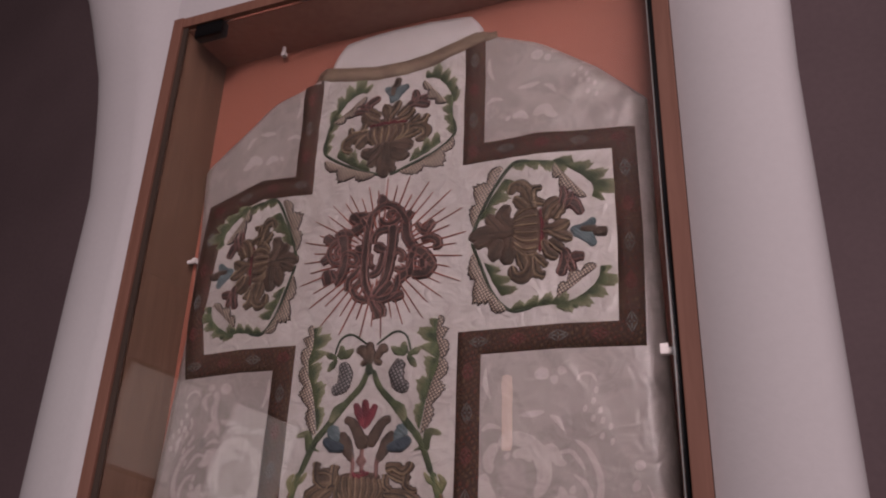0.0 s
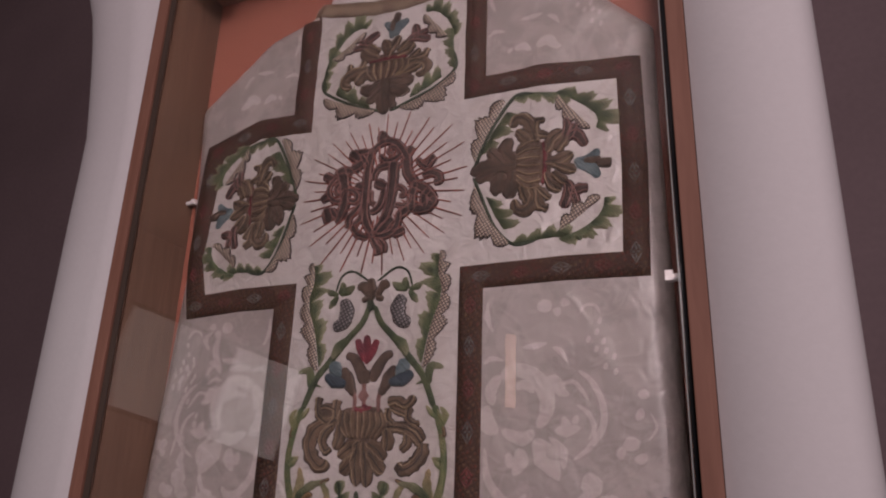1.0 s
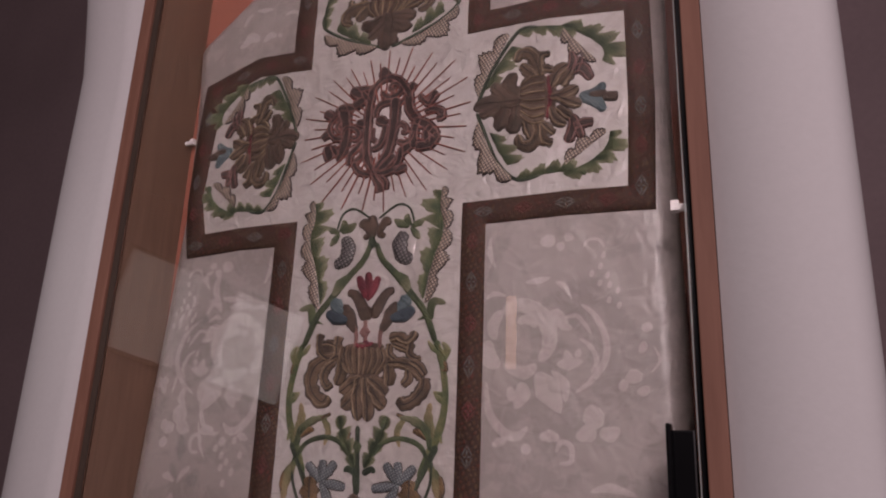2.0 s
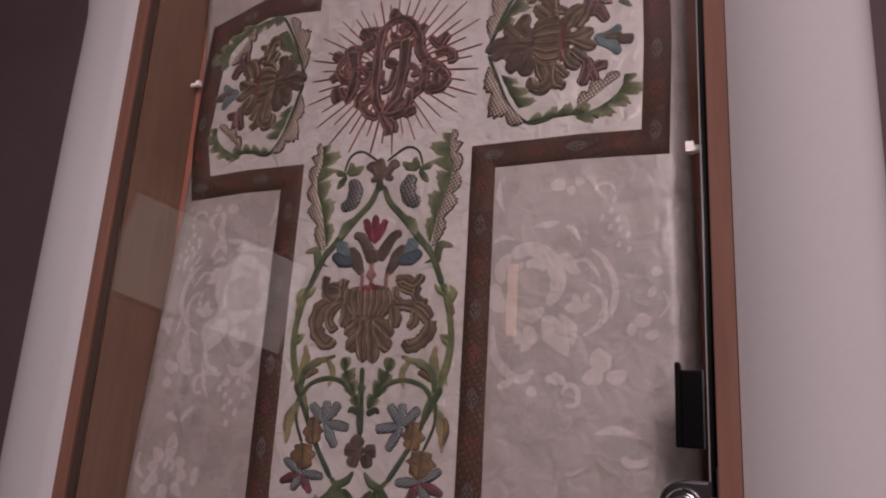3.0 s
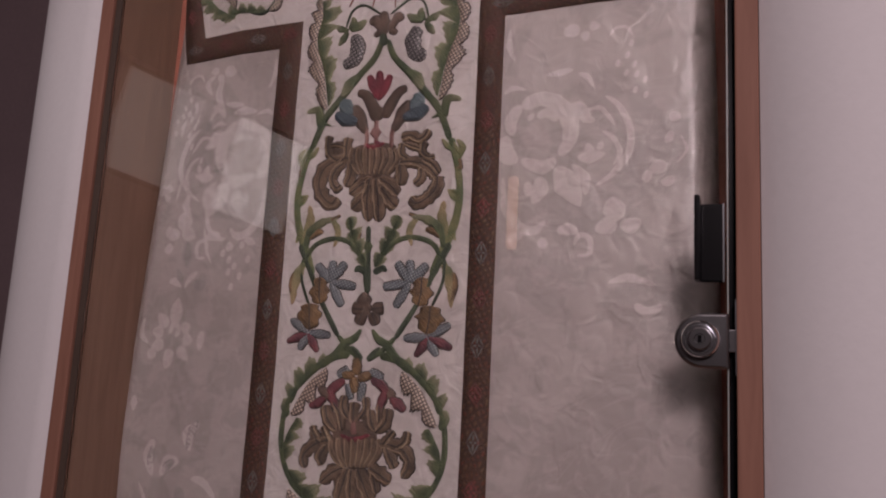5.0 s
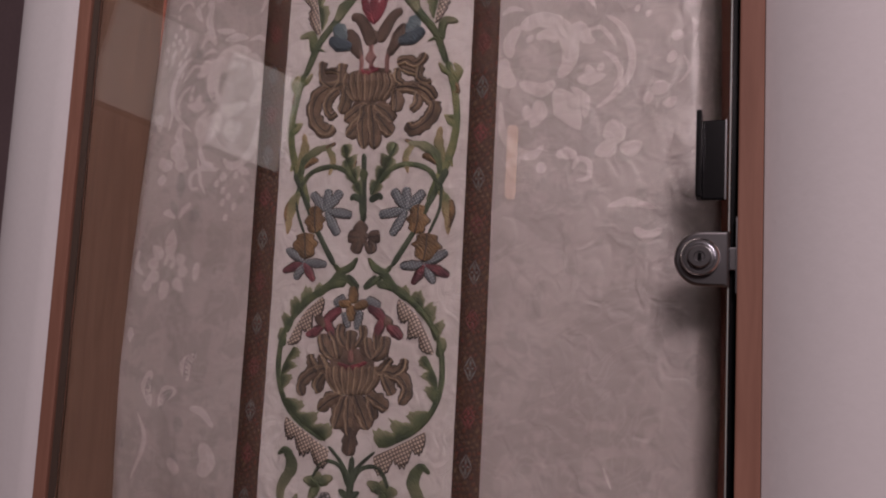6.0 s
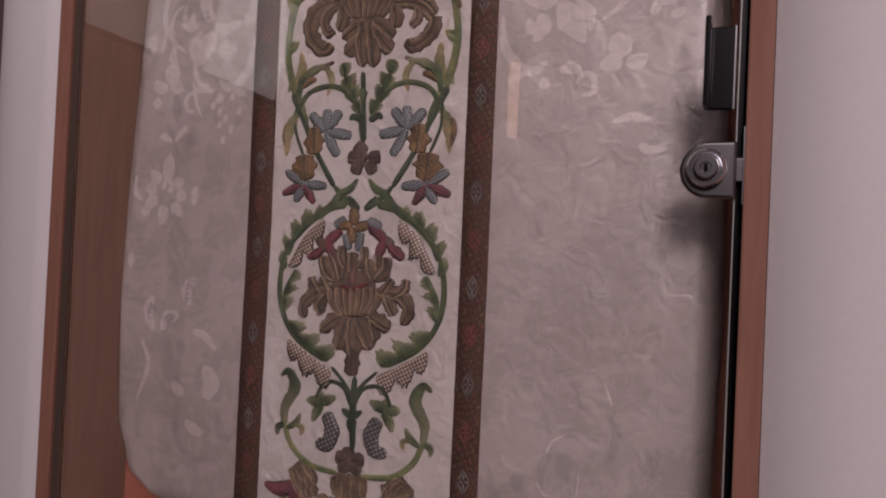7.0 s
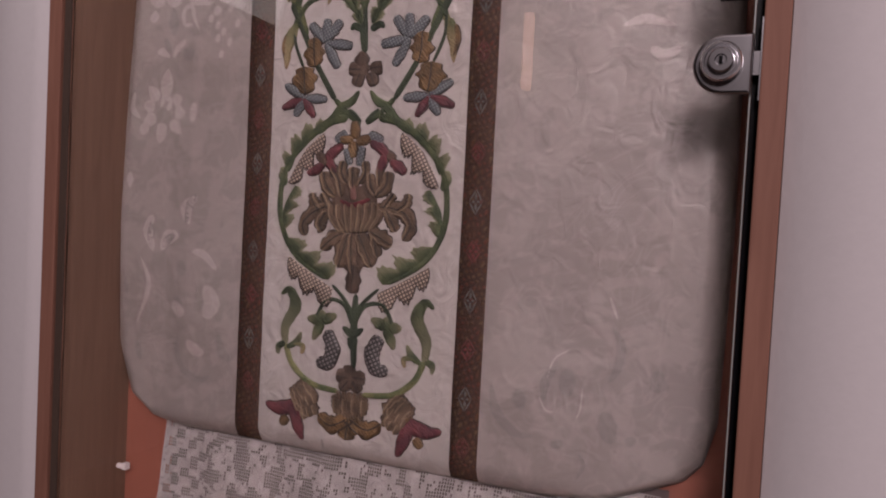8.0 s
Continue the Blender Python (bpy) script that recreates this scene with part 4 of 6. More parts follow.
stroke("bud_calyx", GOLD, [(9.4, 1280.1), (11.1, 1271.3), (14.9, 1264.6)], [6.8, 9.5, 6.3])
stroke("bud_calyx", GOLD, [(26.0, 1282.1), (25.5, 1272.2), (17.2, 1263.3)], [7.8, 11.5, 6.8])
stroke("bud_calyx", GOLD, [(18.2, 1282.6), (18.8, 1273.7)], [6.3, 7.3, 5.2])
stroke("gold_flower", OCHRE, [(-7.6, 1322.6), (-7.1, 1314.5)], [7.0, 9.2, 7.0])
stroke("gold_flower", OCHRE, [(-18.4, 1310.6), (-12.0, 1310.3)], [5.9, 7.6, 5.4])
stroke("gold_flower", OCHRE, [(-1.5, 1308.7), (5.2, 1311.0)], [6.9, 8.5, 5.3])
stroke("gold_flower", OCHRE, [(-9.3, 1305.3), (-8.8, 1298.3)], [7.0, 9.1, 5.9])
stroke("grey_petal", GREYBLUE, [(-24.2, 1310.8), (-18.1, 1314.7)], [5.5, 7.6, 5.5])
stroke("grey_petal", GREYBLUE, [(8.9, 1313.6), (17.0, 1310.4)], [5.8, 8.4, 5.8])
stroke("grey_petal", GREYBLUE, [(-15.3, 1300.0), (-11.8, 1291.1)], [4.8, 6.5, 4.8])
stroke("grey_petal", GREYBLUE, [(0.1, 1301.7), (-2.0, 1290.5)], [5.3, 7.5, 5.3])
stroke("red_petal", ROSE, [(-19.7, 1304.9), (-27.6, 1300.0), (-32.9, 1292.1), (-23.9, 1281.3)], [4.9, 8.8, 9.3, 5.5])
stroke("red_petal", ROSE, [(-38.6, 1288.7), (-45.9, 1283.2), (-53.5, 1280.7)], [5.5, 8.8, 3.9])
stroke("red_petal", ROSE, [(9.3, 1307.6), (16.8, 1304.4), (23.9, 1297.8)], [5.8, 8.9, 6.8])
stroke("red_petal", ROSE, [(21.9, 1294.7), (18.1, 1284.6)], [6.3, 8.4, 5.2])
stroke("red_petal", ROSE, [(28.7, 1292.1), (36.1, 1287.5), (41.8, 1282.9)], [4.6, 9.8, 5.1])
stroke("petal_knob", BROWN, [(-42.1, 1295.7), (-36.4, 1290.9)], [6.6, 8.3, 5.5])
stroke("petal_knob", BROWN, [(23.9, 1297.8), (29.6, 1295.1)], [6.2, 8.3, 5.7])
stroke("urn_curl", GOLD, [(-31.7, 1251.5), (-41.6, 1248.7), (-51.2, 1241.9), (-56.0, 1234.4), (-53.0, 1226.5)], [7.7, 13.2, 12.1, 9.4, 6.1])
stroke("urn_curl", GOLD, [(-40.4, 1248.8), (-46.2, 1255.5), (-48.5, 1262.0)], [9.9, 9.3, 6.0])
stroke("urn_curl", GOLD, [(-31.8, 1252.5), (-36.5, 1260.3)], [8.7, 8.2, 5.5])
stroke("urn_curl", GOLD, [(-33.0, 1245.3), (-38.3, 1236.8), (-35.5, 1231.0)], [8.7, 12.0, 6.5])
stroke("urn_curl", GOLD, [(22.3, 1252.8), (33.4, 1252.1), (44.4, 1248.1), (49.9, 1237.9), (44.6, 1227.4)], [9.2, 13.7, 12.2, 10.2, 8.1])
stroke("urn_curl", GOLD, [(26.6, 1255.6), (31.6, 1262.3)], [7.2, 7.7, 5.2])
stroke("urn_curl", GOLD, [(36.7, 1251.4), (44.5, 1256.8), (46.2, 1264.2)], [6.6, 9.1, 6.6])
stroke("urn_curl", GOLD, [(29.4, 1246.0), (34.2, 1237.6)], [8.2, 11.8, 6.6])
stroke("urn_leaf", GOLD, [(-15.6, 1228.6), (-25.1, 1223.8), (-34.9, 1215.0)], [7.5, 14.0, 7.0])
stroke("urn_leaf", GOLD, [(14.3, 1231.1), (24.0, 1226.1), (31.9, 1221.9)], [8.3, 14.5, 6.7])
stroke("urn_leaf", GOLD, [(15.6, 1228.3), (19.2, 1215.0)], [7.2, 11.4, 5.7])
stroke("urn_leaf", GOLD, [(-9.7, 1227.1), (-13.4, 1213.9), (-17.1, 1200.7)], [9.5, 18.0, 7.9])
stroke("urn_leaf", GOLD, [(1.6, 1228.1), (8.0, 1215.9), (14.4, 1203.3)], [9.4, 18.8, 8.3])
stroke("urn_leaf", GOLD, [(-5.2, 1227.5), (-5.2, 1210.7), (-3.0, 1196.2)], [6.8, 11.5, 6.3])
stroke("urn_leaf", BROWN, [(-2.2, 1200.2), (-2.5, 1188.4), (-3.6, 1179.5)], [9.9, 14.6, 8.9])

# lower spray
stroke("stem", STEM, [(1.3, 1177.7), (0.9, 1146.4), (2.3, 1111.8)], [5.4, 6.9, 5.4])
stroke("tendril", STEM, [(-0.4, 1150.9), (-10, 1167.4), (-27.6, 1169.8), (-37.2, 1154.3)], [5, 4, 3.5, 3.5], both=True)
stroke("stem", STEM, [(0.5, 1153.3), (-7.4, 1168.8), (-23, 1183.8)], [4.9, 3.4, 2.5], both=True)
stroke("leaflet", LEAF, [(-29.8, 1149.1), (-39.3, 1151.5), (-46.5, 1152.2)], [4.6, 10.7, 3.1], both=True)
stroke("leaflet", LEAF, [(-29.8, 1149.1), (-36, 1142), (-40, 1133.1)], [4.5, 10.6, 3], both=True)
stroke("leaflet", LEAF, [(-29.8, 1149.1), (-24.4, 1154.1), (-16.7, 1157.4)], [4.5, 10.5, 3], both=True)
stroke("leaflet", LEAF, [(-29.8, 1149.1), (-31.7, 1155.8), (-31.3, 1160.8)], [4.6, 10.7, 3.1], both=True)
stroke("seed_pod", SILVER, [(-26.8, 1143.1), (-19.4, 1127.9), (-24.1, 1114.4), (-35.2, 1115.4)], [9.1, 14.6, 12.6, 7.1], both=True)
stroke("leaflet", STEM, [(0.7, 1140.6), (-9.8, 1148.1)], [4, 6.9, 2], both=True)
stroke("leaflet", STEM, [(0.9, 1127.9), (-4, 1139.4)], [4, 6.9, 2], both=True)
stroke("leaf_scroll", LEAF, [(-75.2, 1171.1), (-66.9, 1175.4), (-59.9, 1161.6), (-69.5, 1142.7), (-68.6, 1125.9)], [2.6, 7.7, 12.4, 9.8, 5.7], both=True)
stroke("vine", VINE, [(-68.6, 1127.1), (-60, 1108.8), (-40.1, 1094.5), (-11.2, 1090.9)], [6.1, 5.5, 5.5, 4.9], both=True)
stroke("leaf_curl", LEAF, [(-67, 1123.6), (-56.6, 1130.3), (-52.3, 1139)], [4.1, 7.2, 2.1], both=True)
stroke("leaf_curl", PALE, [(-60.1, 1128), (-50.2, 1126.7), (-51.2, 1119.5)], [2.6, 5.1, 2.6], both=True)
stroke("thorn", LEAF, [(-68.4, 1127.6), (-75.7, 1123.9), (-75.9, 1116.6)], [5.4, 7, 2.1], both=True)
stroke("bud_tip", BROWN, [(-1.1, 1101.6), (-1.9, 1115.5)], [9.5, 14, 9.5])
stroke("bud_heart", BROWN, [(-1.5, 1107.8), (-1.5, 1098.5)], [11, 15.4, 11])
stroke("bud_lobe", BROWN, [(-2.1, 1104.7), (-14.4, 1105)], [9.5, 12.9, 8.4], both=True)
stroke("bud_lobe", BROWN, [(-2, 1101.9), (-9.5, 1092.5)], [7.8, 11.1, 6.1], both=True)
stroke("pot", GOLD, [(-0.5, 1090), (0.1, 1078.9), (0.6, 1068.5)], [32.9, 37.3, 16.5])
scales([(-0.5, 1091), (0.1, 1079), (0.6, 1068.5)], 36, 3, 5)
stroke("pot_leaf", OCHRE, [(-2, 1068.1), (-17.7, 1060.9), (-31, 1068.4)], [10.9, 15.8, 5.9], both=True)
stroke("pot_leaf", OCHRE, [(-0.7, 1068.3), (-1.7, 1057.6), (-2.3, 1049.3)], [13.5, 19, 7.5])
stroke("pot_leaf", OCHRE, [(4.7, 1066.7), (-9.4, 1056.4)], [10, 11, 5], both=True)
stroke("pine_cone", GOLD, [(-55.4, 1091.3), (-46.4, 1080.5), (-38.6, 1064.9)], [17.3, 30, 14.4], both=True)
scales([(-55.4, 1091.3), (-46.4, 1080.5), (-38.6, 1064.9)], 27, 4, 4, both=True)
stroke("red_petal", ROSE, [(-53, 1072.4), (-72.7, 1067.8), (-86.9, 1070.7)], [14.2, 12.1, 2.6], both=True)
stroke("red_petal", ROSE, [(-57.1, 1069.4), (-51.5, 1054.5), (-46.9, 1042.7)], [12.9, 10.8, 2.6], both=True)
stroke("seed", OCHRE, [(-63.2, 1061.2), (-69.7, 1053.7)], [6.4, 9, 5.3], both=True)
stroke("seed", OCHRE, [(-56.1, 1078), (-54.7, 1073.3)], [3.1, 5.7, 2.6], both=True)

# monogram in its rays
RAY_AT = (1.4, 1756.8)
RAY_IN, RAY_OUT = 36.4, 103.1
stroke("monogram_stroke", MAUVE, [(-0.4, 1815.1), (0.5, 1822.5), (2.3, 1824.9)], [10.9, 13.7, 10.9])
stroke("monogram_stroke", MAUVE, [(-11.8, 1804.1), (-4.9, 1812.5), (6.3, 1816.0), (17.4, 1811.3), (25.3, 1801.9), (31.2, 1791.5)], [5.6, 7.1, 7.8, 7.8, 7.8, 9.2])
stroke("monogram_stroke", MAUVE, [(-2.0, 1799.8), (4.6, 1792.6), (14.6, 1792.9), (22.2, 1798.4), (18.4, 1805.7), (10.9, 1807.7), (7.9, 1802.8), (12.8, 1799.3)], [5.6, 6.4, 6.4, 5.6, 5.6, 4.9, 4.3, 4.3])
stroke("monogram_stroke", MAUVE, [(30.4, 1793.0), (30.4, 1782.4), (33.7, 1771.3), (41.4, 1761.0)], [10.4, 11.7, 11.0, 8.9])
stroke("monogram_stroke", MAUVE, [(31.5, 1797.5), (33.8, 1801.7)], [9.1, 10.5, 8.4])
stroke("monogram_stroke", MAUVE, [(42.4, 1789.7), (47.9, 1782.2), (54.6, 1777.8), (58.7, 1785.0)], [4.8, 5.5, 5.5, 8.2])
stroke("monogram_stroke", MAUVE, [(56.8, 1784.0), (59.8, 1787.4)], [9.5, 10.9, 8.2])
stroke("monogram_stroke", MAUVE, [(50.0, 1768.8), (58.8, 1770.6), (67.8, 1766.6), (69.4, 1760.0), (64.4, 1759.5)], [4.7, 7.3, 8.6, 8.1, 6.1])
stroke("monogram_stroke", MAUVE, [(38.9, 1760.1), (52.1, 1753.0), (64.8, 1738.4)], [9.4, 12.1, 8.8])
stroke("monogram_stroke", MAUVE, [(65.3, 1740.2), (55.8, 1730.8), (41.9, 1730.2)], [8.5, 14.5, 9.3])
stroke("monogram_stroke", MAUVE, [(42.2, 1759.6), (38.5, 1746.0), (39.4, 1730.5)], [8.2, 10.2, 10.2])
stroke("monogram_stroke", MAUVE, [(57.3, 1749.6), (52.6, 1744.0), (54.4, 1733.5)], [8.1, 9.3, 8.1])
stroke("monogram_stroke", MAUVE, [(38.4, 1747.3), (35.0, 1738.8), (27.5, 1736.0), (20.8, 1738.8)], [4.1, 5.5, 5.5, 4.1])
stroke("monogram_stroke", MAUVE, [(34.2, 1731.9), (28.0, 1727.6)], [8.2, 11.5, 8.8])
stroke("monogram_stroke", MAUVE, [(17.9, 1754.1), (22.1, 1759.4), (29.0, 1753.8), (28.7, 1748.0), (24.0, 1749.3)], [3.5, 4.8, 4.8, 4.1, 2.7])
stroke("monogram_stroke", MAUVE, [(9.7, 1787.1), (-2.2, 1785.0), (-7.8, 1777.8), (-8.0, 1771.2)], [7.8, 7.8, 7.1, 5.0])
stroke("monogram_stroke", MAUVE, [(-2.9, 1766.4), (3.4, 1762.8)], [7.7, 10.5, 7.0])
stroke("monogram_stroke", MAUVE, [(5.0, 1758.7), (3.3, 1745.8), (-1.3, 1736.0), (-9.1, 1733.2)], [6.3, 7.6, 7.6, 4.8])
stroke("monogram_stroke", MAUVE, [(-9.7, 1758.2), (-10.1, 1746.4), (-5.1, 1741.8)], [3.5, 4.2, 4.9])
stroke("monogram_stroke", MAUVE, [(-7.1, 1707.2), (6.3, 1704.3), (17.7, 1708.0), (23.5, 1717.4), (24.7, 1730.0)], [6.1, 8.1, 8.1, 8.8, 6.1])
stroke("monogram_stroke", MAUVE, [(21.7, 1706.2), (28.6, 1707.9)], [8.1, 10.0, 8.1])
stroke("monogram_stroke", MAUVE, [(16.7, 1722.1), (8.2, 1714.2), (0.8, 1707.5)], [8.2, 12.3, 5.5])
stroke("monogram_stroke", MAUVE, [(-7.1, 1707.2), (-2.4, 1697.7), (2.0, 1690.9), (3.7, 1685.7)], [6.1, 6.8, 8.1, 11.5])
stroke("monogram_stroke", MAUVE, [(2.6, 1700.9), (9.0, 1693.9), (8.9, 1686.4)], [4.1, 5.4, 6.1])
stroke("monogram_stroke", MAUVE, [(-29.5, 1718.9), (-23.3, 1709.1), (-10.8, 1703.8)], [6.9, 6.9, 5.5])
stroke("monogram_stroke", MAUVE, [(-34.9, 1718.3), (-35.1, 1728.8), (-28.2, 1735.7), (-22.1, 1744.1)], [7.1, 7.7, 7.7, 5.6])
stroke("monogram_stroke", MAUVE, [(-20.2, 1737.3), (-20.7, 1726.9), (-28.3, 1721.4)], [6.3, 7.7, 6.3])
stroke("monogram_stroke", MAUVE, [(-35.4, 1805.4), (-30.2, 1801.1)], [10.3, 13.2, 10.3])
stroke("monogram_stroke", MAUVE, [(-31.3, 1789.7), (-27.3, 1791.7)], [10.2, 13.1, 8.6])
stroke("monogram_stroke", MAUVE, [(-27.2, 1806.7), (-17.5, 1806.5)], [6.5, 8.1, 6.5])
stroke("monogram_stroke", MAUVE, [(-23.9, 1800.7), (-17.7, 1791.5)], [5.7, 7.2, 5.7])
stroke("monogram_stroke", MAUVE, [(-49.3, 1787.1), (-44.6, 1774.1), (-42.3, 1756.2), (-43.7, 1740.5), (-49.9, 1725.4)], [15.8, 14.4, 11.5, 13.0, 6.5])
stroke("monogram_stroke", MAUVE, [(-56.0, 1784.0), (-46.5, 1787.3), (-35.0, 1783.4)], [5.8, 10.4, 6.7])
stroke("monogram_stroke", MAUVE, [(-52.8, 1779.4), (-61.3, 1771.8), (-63.2, 1761.9), (-55.9, 1752.1), (-44.5, 1749.2)], [4.4, 5.1, 5.8, 5.8, 5.1])
stroke("monogram_stroke", MAUVE, [(-46.3, 1754.1), (-42.8, 1761.7), (-33.0, 1760.9), (-26.2, 1753.3), (-29.8, 1747.2), (-36.3, 1750.7)], [4.3, 5.0, 5.7, 5.7, 5.0, 4.3])
stroke("monogram_stroke", MAUVE, [(-49.3, 1772.1), (-54.3, 1764.7), (-49.4, 1757.2)], [5.1, 5.1, 4.4])
stroke("monogram_stroke", MAUVE, [(-67.3, 1783.0), (-61.2, 1778.7)], [8.2, 10.5, 7.5])
stroke("monogram_stroke", MAUVE, [(-69.0, 1756.0), (-63.6, 1759.3)], [8.1, 9.5, 5.8])
stroke("monogram_stroke", MAUVE, [(-63.1, 1739.1), (-61.0, 1732.1)], [10.7, 13.0, 10.2])
stroke("monogram_stroke", MAUVE, [(-57.7, 1741.0), (-51.2, 1732.2)], [5.7, 7.1, 5.7])
stroke("monogram_stroke", MAUVE, [(-26.6, 1766.0), (-21.0, 1763.8)], [7.8, 9.3, 6.4])
stroke("monogram_stroke", MAUVE, [(-12.1, 1808.3), (-16.0, 1787.2), (-16.9, 1763.9), (-16.8, 1737.5), (-12.7, 1719.4), (-2.9, 1704.1)], [9.1, 9.8, 9.8, 9.8, 9.1, 6.3])
stroke("monogram_stroke", MAUVE, [(15.0, 1787.5), (14.9, 1769.0), (13.6, 1749.6), (11.3, 1734.3), (6.3, 1722.1), (-5.9, 1708.3)], [13.7, 11.7, 11.0, 11.0, 9.6, 4.8])

for k in range(46):
    a = 2 * math.pi * (k + 0.3 * random.random()) / 46
    out_to = RAY_OUT * (1.0 if k % 2 else 0.86) * random.uniform(0.92, 1.03) * (0.93 if abs(math.sin(a)) > 0.8 else 1.0)
    foot = RAY_IN * random.uniform(0.75, 0.95)
    stroke("ray", RAY, [(RAY_AT[0] + foot * math.cos(a), RAY_AT[1] + foot * math.sin(a)), (RAY_AT[0] + out_to * math.cos(a), RAY_AT[1] + out_to * math.sin(a))], [1.9, 1.6, 1.0])


# the wreath with an urn that fills three arms of the cross
def arm_wreath(lay):
    lay.stroke("wreath_stem", STEM, [(0.8, -0.1), (7, 20.2), (23.8, 53.6), (45.5, 82.7), (65.7, 83.5)], [4, 4, 3.4, 4, 2.8])
    lay.stroke("wreath_stem", STEM, [(0.8, -3), (9.9, -25.1), (24.9, -60.7), (44.3, -80.3), (66.9, -78.3)], [3.7, 3.7, 3.1, 3.7, 2.6])
    lay.frond("leaf", LEAF, [(9.2, 21.3), (22.5, 45.1), (37.4, 65.9)], [4.1, 22.9, 16.4], side=-1, lobes=3)
    lay.frond("leaf", LEAF, [(42.8, 82.6), (68.4, 83.5), (94.5, 78.4), (109.9, 78.3)], [6.4, 14.4, 12, 5.6], side=-1, lobes=5)
    lay.frond("leaf", LEAF, [(89.3, 79.4), (114.6, 63), (130.3, 46.1), (128.6, 32.5)], [7.5, 20.4, 22.6, 6], side=1, lobes=5)
    lay.frond("net_leaf", NET, [(91.9, 76), (104.3, 57.9), (123.7, 34.8)], [5.9, 14.9, 3], side=-1, lobes=3)
    lay.frond("leaf", LEAF, [(43, -80.5), (66.9, -77.8), (89, -76.9), (110.4, -83)], [5.7, 14.2, 12.8, 5], side=1, lobes=5)
    lay.frond("leaf", LEAF, [(88.9, -79.4), (113.2, -70.7), (130.1, -57.5), (134.2, -42.7)], [7.1, 17.8, 17.8, 5], side=-1, lobes=5)
    lay.frond("net_leaf", NET, [(91.5, -70.8), (108.8, -57.5), (130.7, -42.3)], [5.4, 15.1, 3.8], side=1, lobes=3)
    lay.frond("leaf", LEAF, [(15.3, -27.2), (24.8, -47.3), (35.3, -64.5)], [3.8, 23.1, 15.4], side=1, lobes=3)
    lay.frond("net_leaf", NET, [(3.8, 13.6), (17, 46), (34.6, 79.7)], [4.4, 21.8, 4.4], side=1, lobes=3)
    lay.frond("net_leaf", NET, [(3.8, -14.6), (18.3, -51.9), (39.2, -78)], [4.1, 22.2, 4.1], side=-1, lobes=3)
    lay.stroke("urn_back", BROWN, [(44.4, 4.3), (71.9, 2.1)], [40.1, 52.2, 48.6])
    lay.stroke("urn_back", BROWN, [(40.7, 4.8), (21.1, 3.4), (1.1, 2.0)], [36.4, 31.4, 10.0])
    lay.stroke("urn_back", BROWN, [(64.8, 3.0), (83.7, 1.9)], [50.6, 44.6, 30.1])
    lay.stroke("urn_rib", GOLD, [(47.4, 19.9), (59.0, 29.2), (72.2, 29.3)], [3.1, 6.8, 5.0])
    lay.stroke("urn_rib", GOLD, [(47.4, 15.4), (58.9, 20.9), (72.1, 20.4)], [3.1, 6.8, 5.0])
    lay.stroke("urn_rib", GOLD, [(47.4, 10.3), (58.9, 12.0), (72.0, 10.9)], [3.1, 6.8, 4.9])
    lay.stroke("urn_rib", GOLD, [(47.4, 4.6), (58.9, 3.1), (71.9, 2.1)], [3.0, 6.7, 4.9])
    lay.stroke("urn_rib", GOLD, [(47.4, -1.1), (58.8, -6.3), (71.8, -6.6)], [3.0, 6.7, 4.9])
    lay.stroke("urn_rib", GOLD, [(47.4, -6.8), (58.8, -15.0), (71.7, -14.6)], [3.0, 6.6, 4.8])
    lay.stroke("urn_rib", GOLD, [(47.4, -11.8), (58.7, -21.7), (71.7, -22.0)], [3.0, 6.7, 4.8])
    lay.stroke("urn_mouth", RED, [(75.2, 27.0), (77.2, 1.4), (74.0, -22.2)], [3.0, 4.8, 3.0])
    lay.stroke("urn_curl", GOLD, [(67.4, 29.3), (63.9, 42.8), (57.9, 53.6), (47.4, 56.5), (43.1, 47.9)], [10.2, 15.3, 14.1, 10.9, 7.0])
    lay.stroke("urn_curl", GOLD, [(57.8, 32.0), (51.1, 38.8)], [11.4, 12.7, 7.0])
    lay.stroke("urn_curl", GOLD, [(68.1, 39.6), (68.2, 49.4), (76.7, 50.0)], [7.0, 8.9, 5.7])
    lay.stroke("urn_curl", GOLD, [(67.5, 36.4), (76.5, 33.2)], [7.4, 9.3, 6.2])
    lay.stroke("urn_curl", GOLD, [(61.7, -21.5), (65.7, -32.9), (58.6, -44.8), (48.0, -44.4), (45.0, -34.3)], [10.6, 16.0, 13.0, 10.6, 6.5])
    lay.stroke("urn_curl", GOLD, [(53.4, -23.6), (56.9, -34.4)], [7.7, 11.3, 7.1])
    lay.stroke("urn_curl", GOLD, [(69.3, -27.2), (70.9, -41.9), (78.3, -46.2)], [6.4, 10.5, 7.6])
    lay.stroke("urn_curl", GOLD, [(71.0, -26.2), (79.0, -34.9)], [6.5, 8.2, 5.9])
    lay.stroke("urn_leaf", BROWN, [(43.8, 10.7), (34.5, 23.5), (41.9, 32.9)], [11.4, 15.8, 8.2])
    lay.stroke("urn_leaf", BROWN, [(30.9, 9.8), (21.5, 21.4)], [12.8, 14.7, 7.7])
    lay.stroke("urn_leaf", BROWN, [(43.8, -3.8), (41.4, -19.2), (37.2, -29.2)], [11.0, 18.3, 8.5])
    lay.stroke("urn_leaf", BROWN, [(32.2, -5.6), (26.2, -17.5), (20.8, -20.6)], [13.6, 17.3, 7.4])
    lay.stroke("urn_leaf", BROWN, [(45.6, 4.2), (28.5, 5.0), (11.1, 5.9), (-0.8, 1.6)], [10.1, 19.0, 16.4, 7.6])
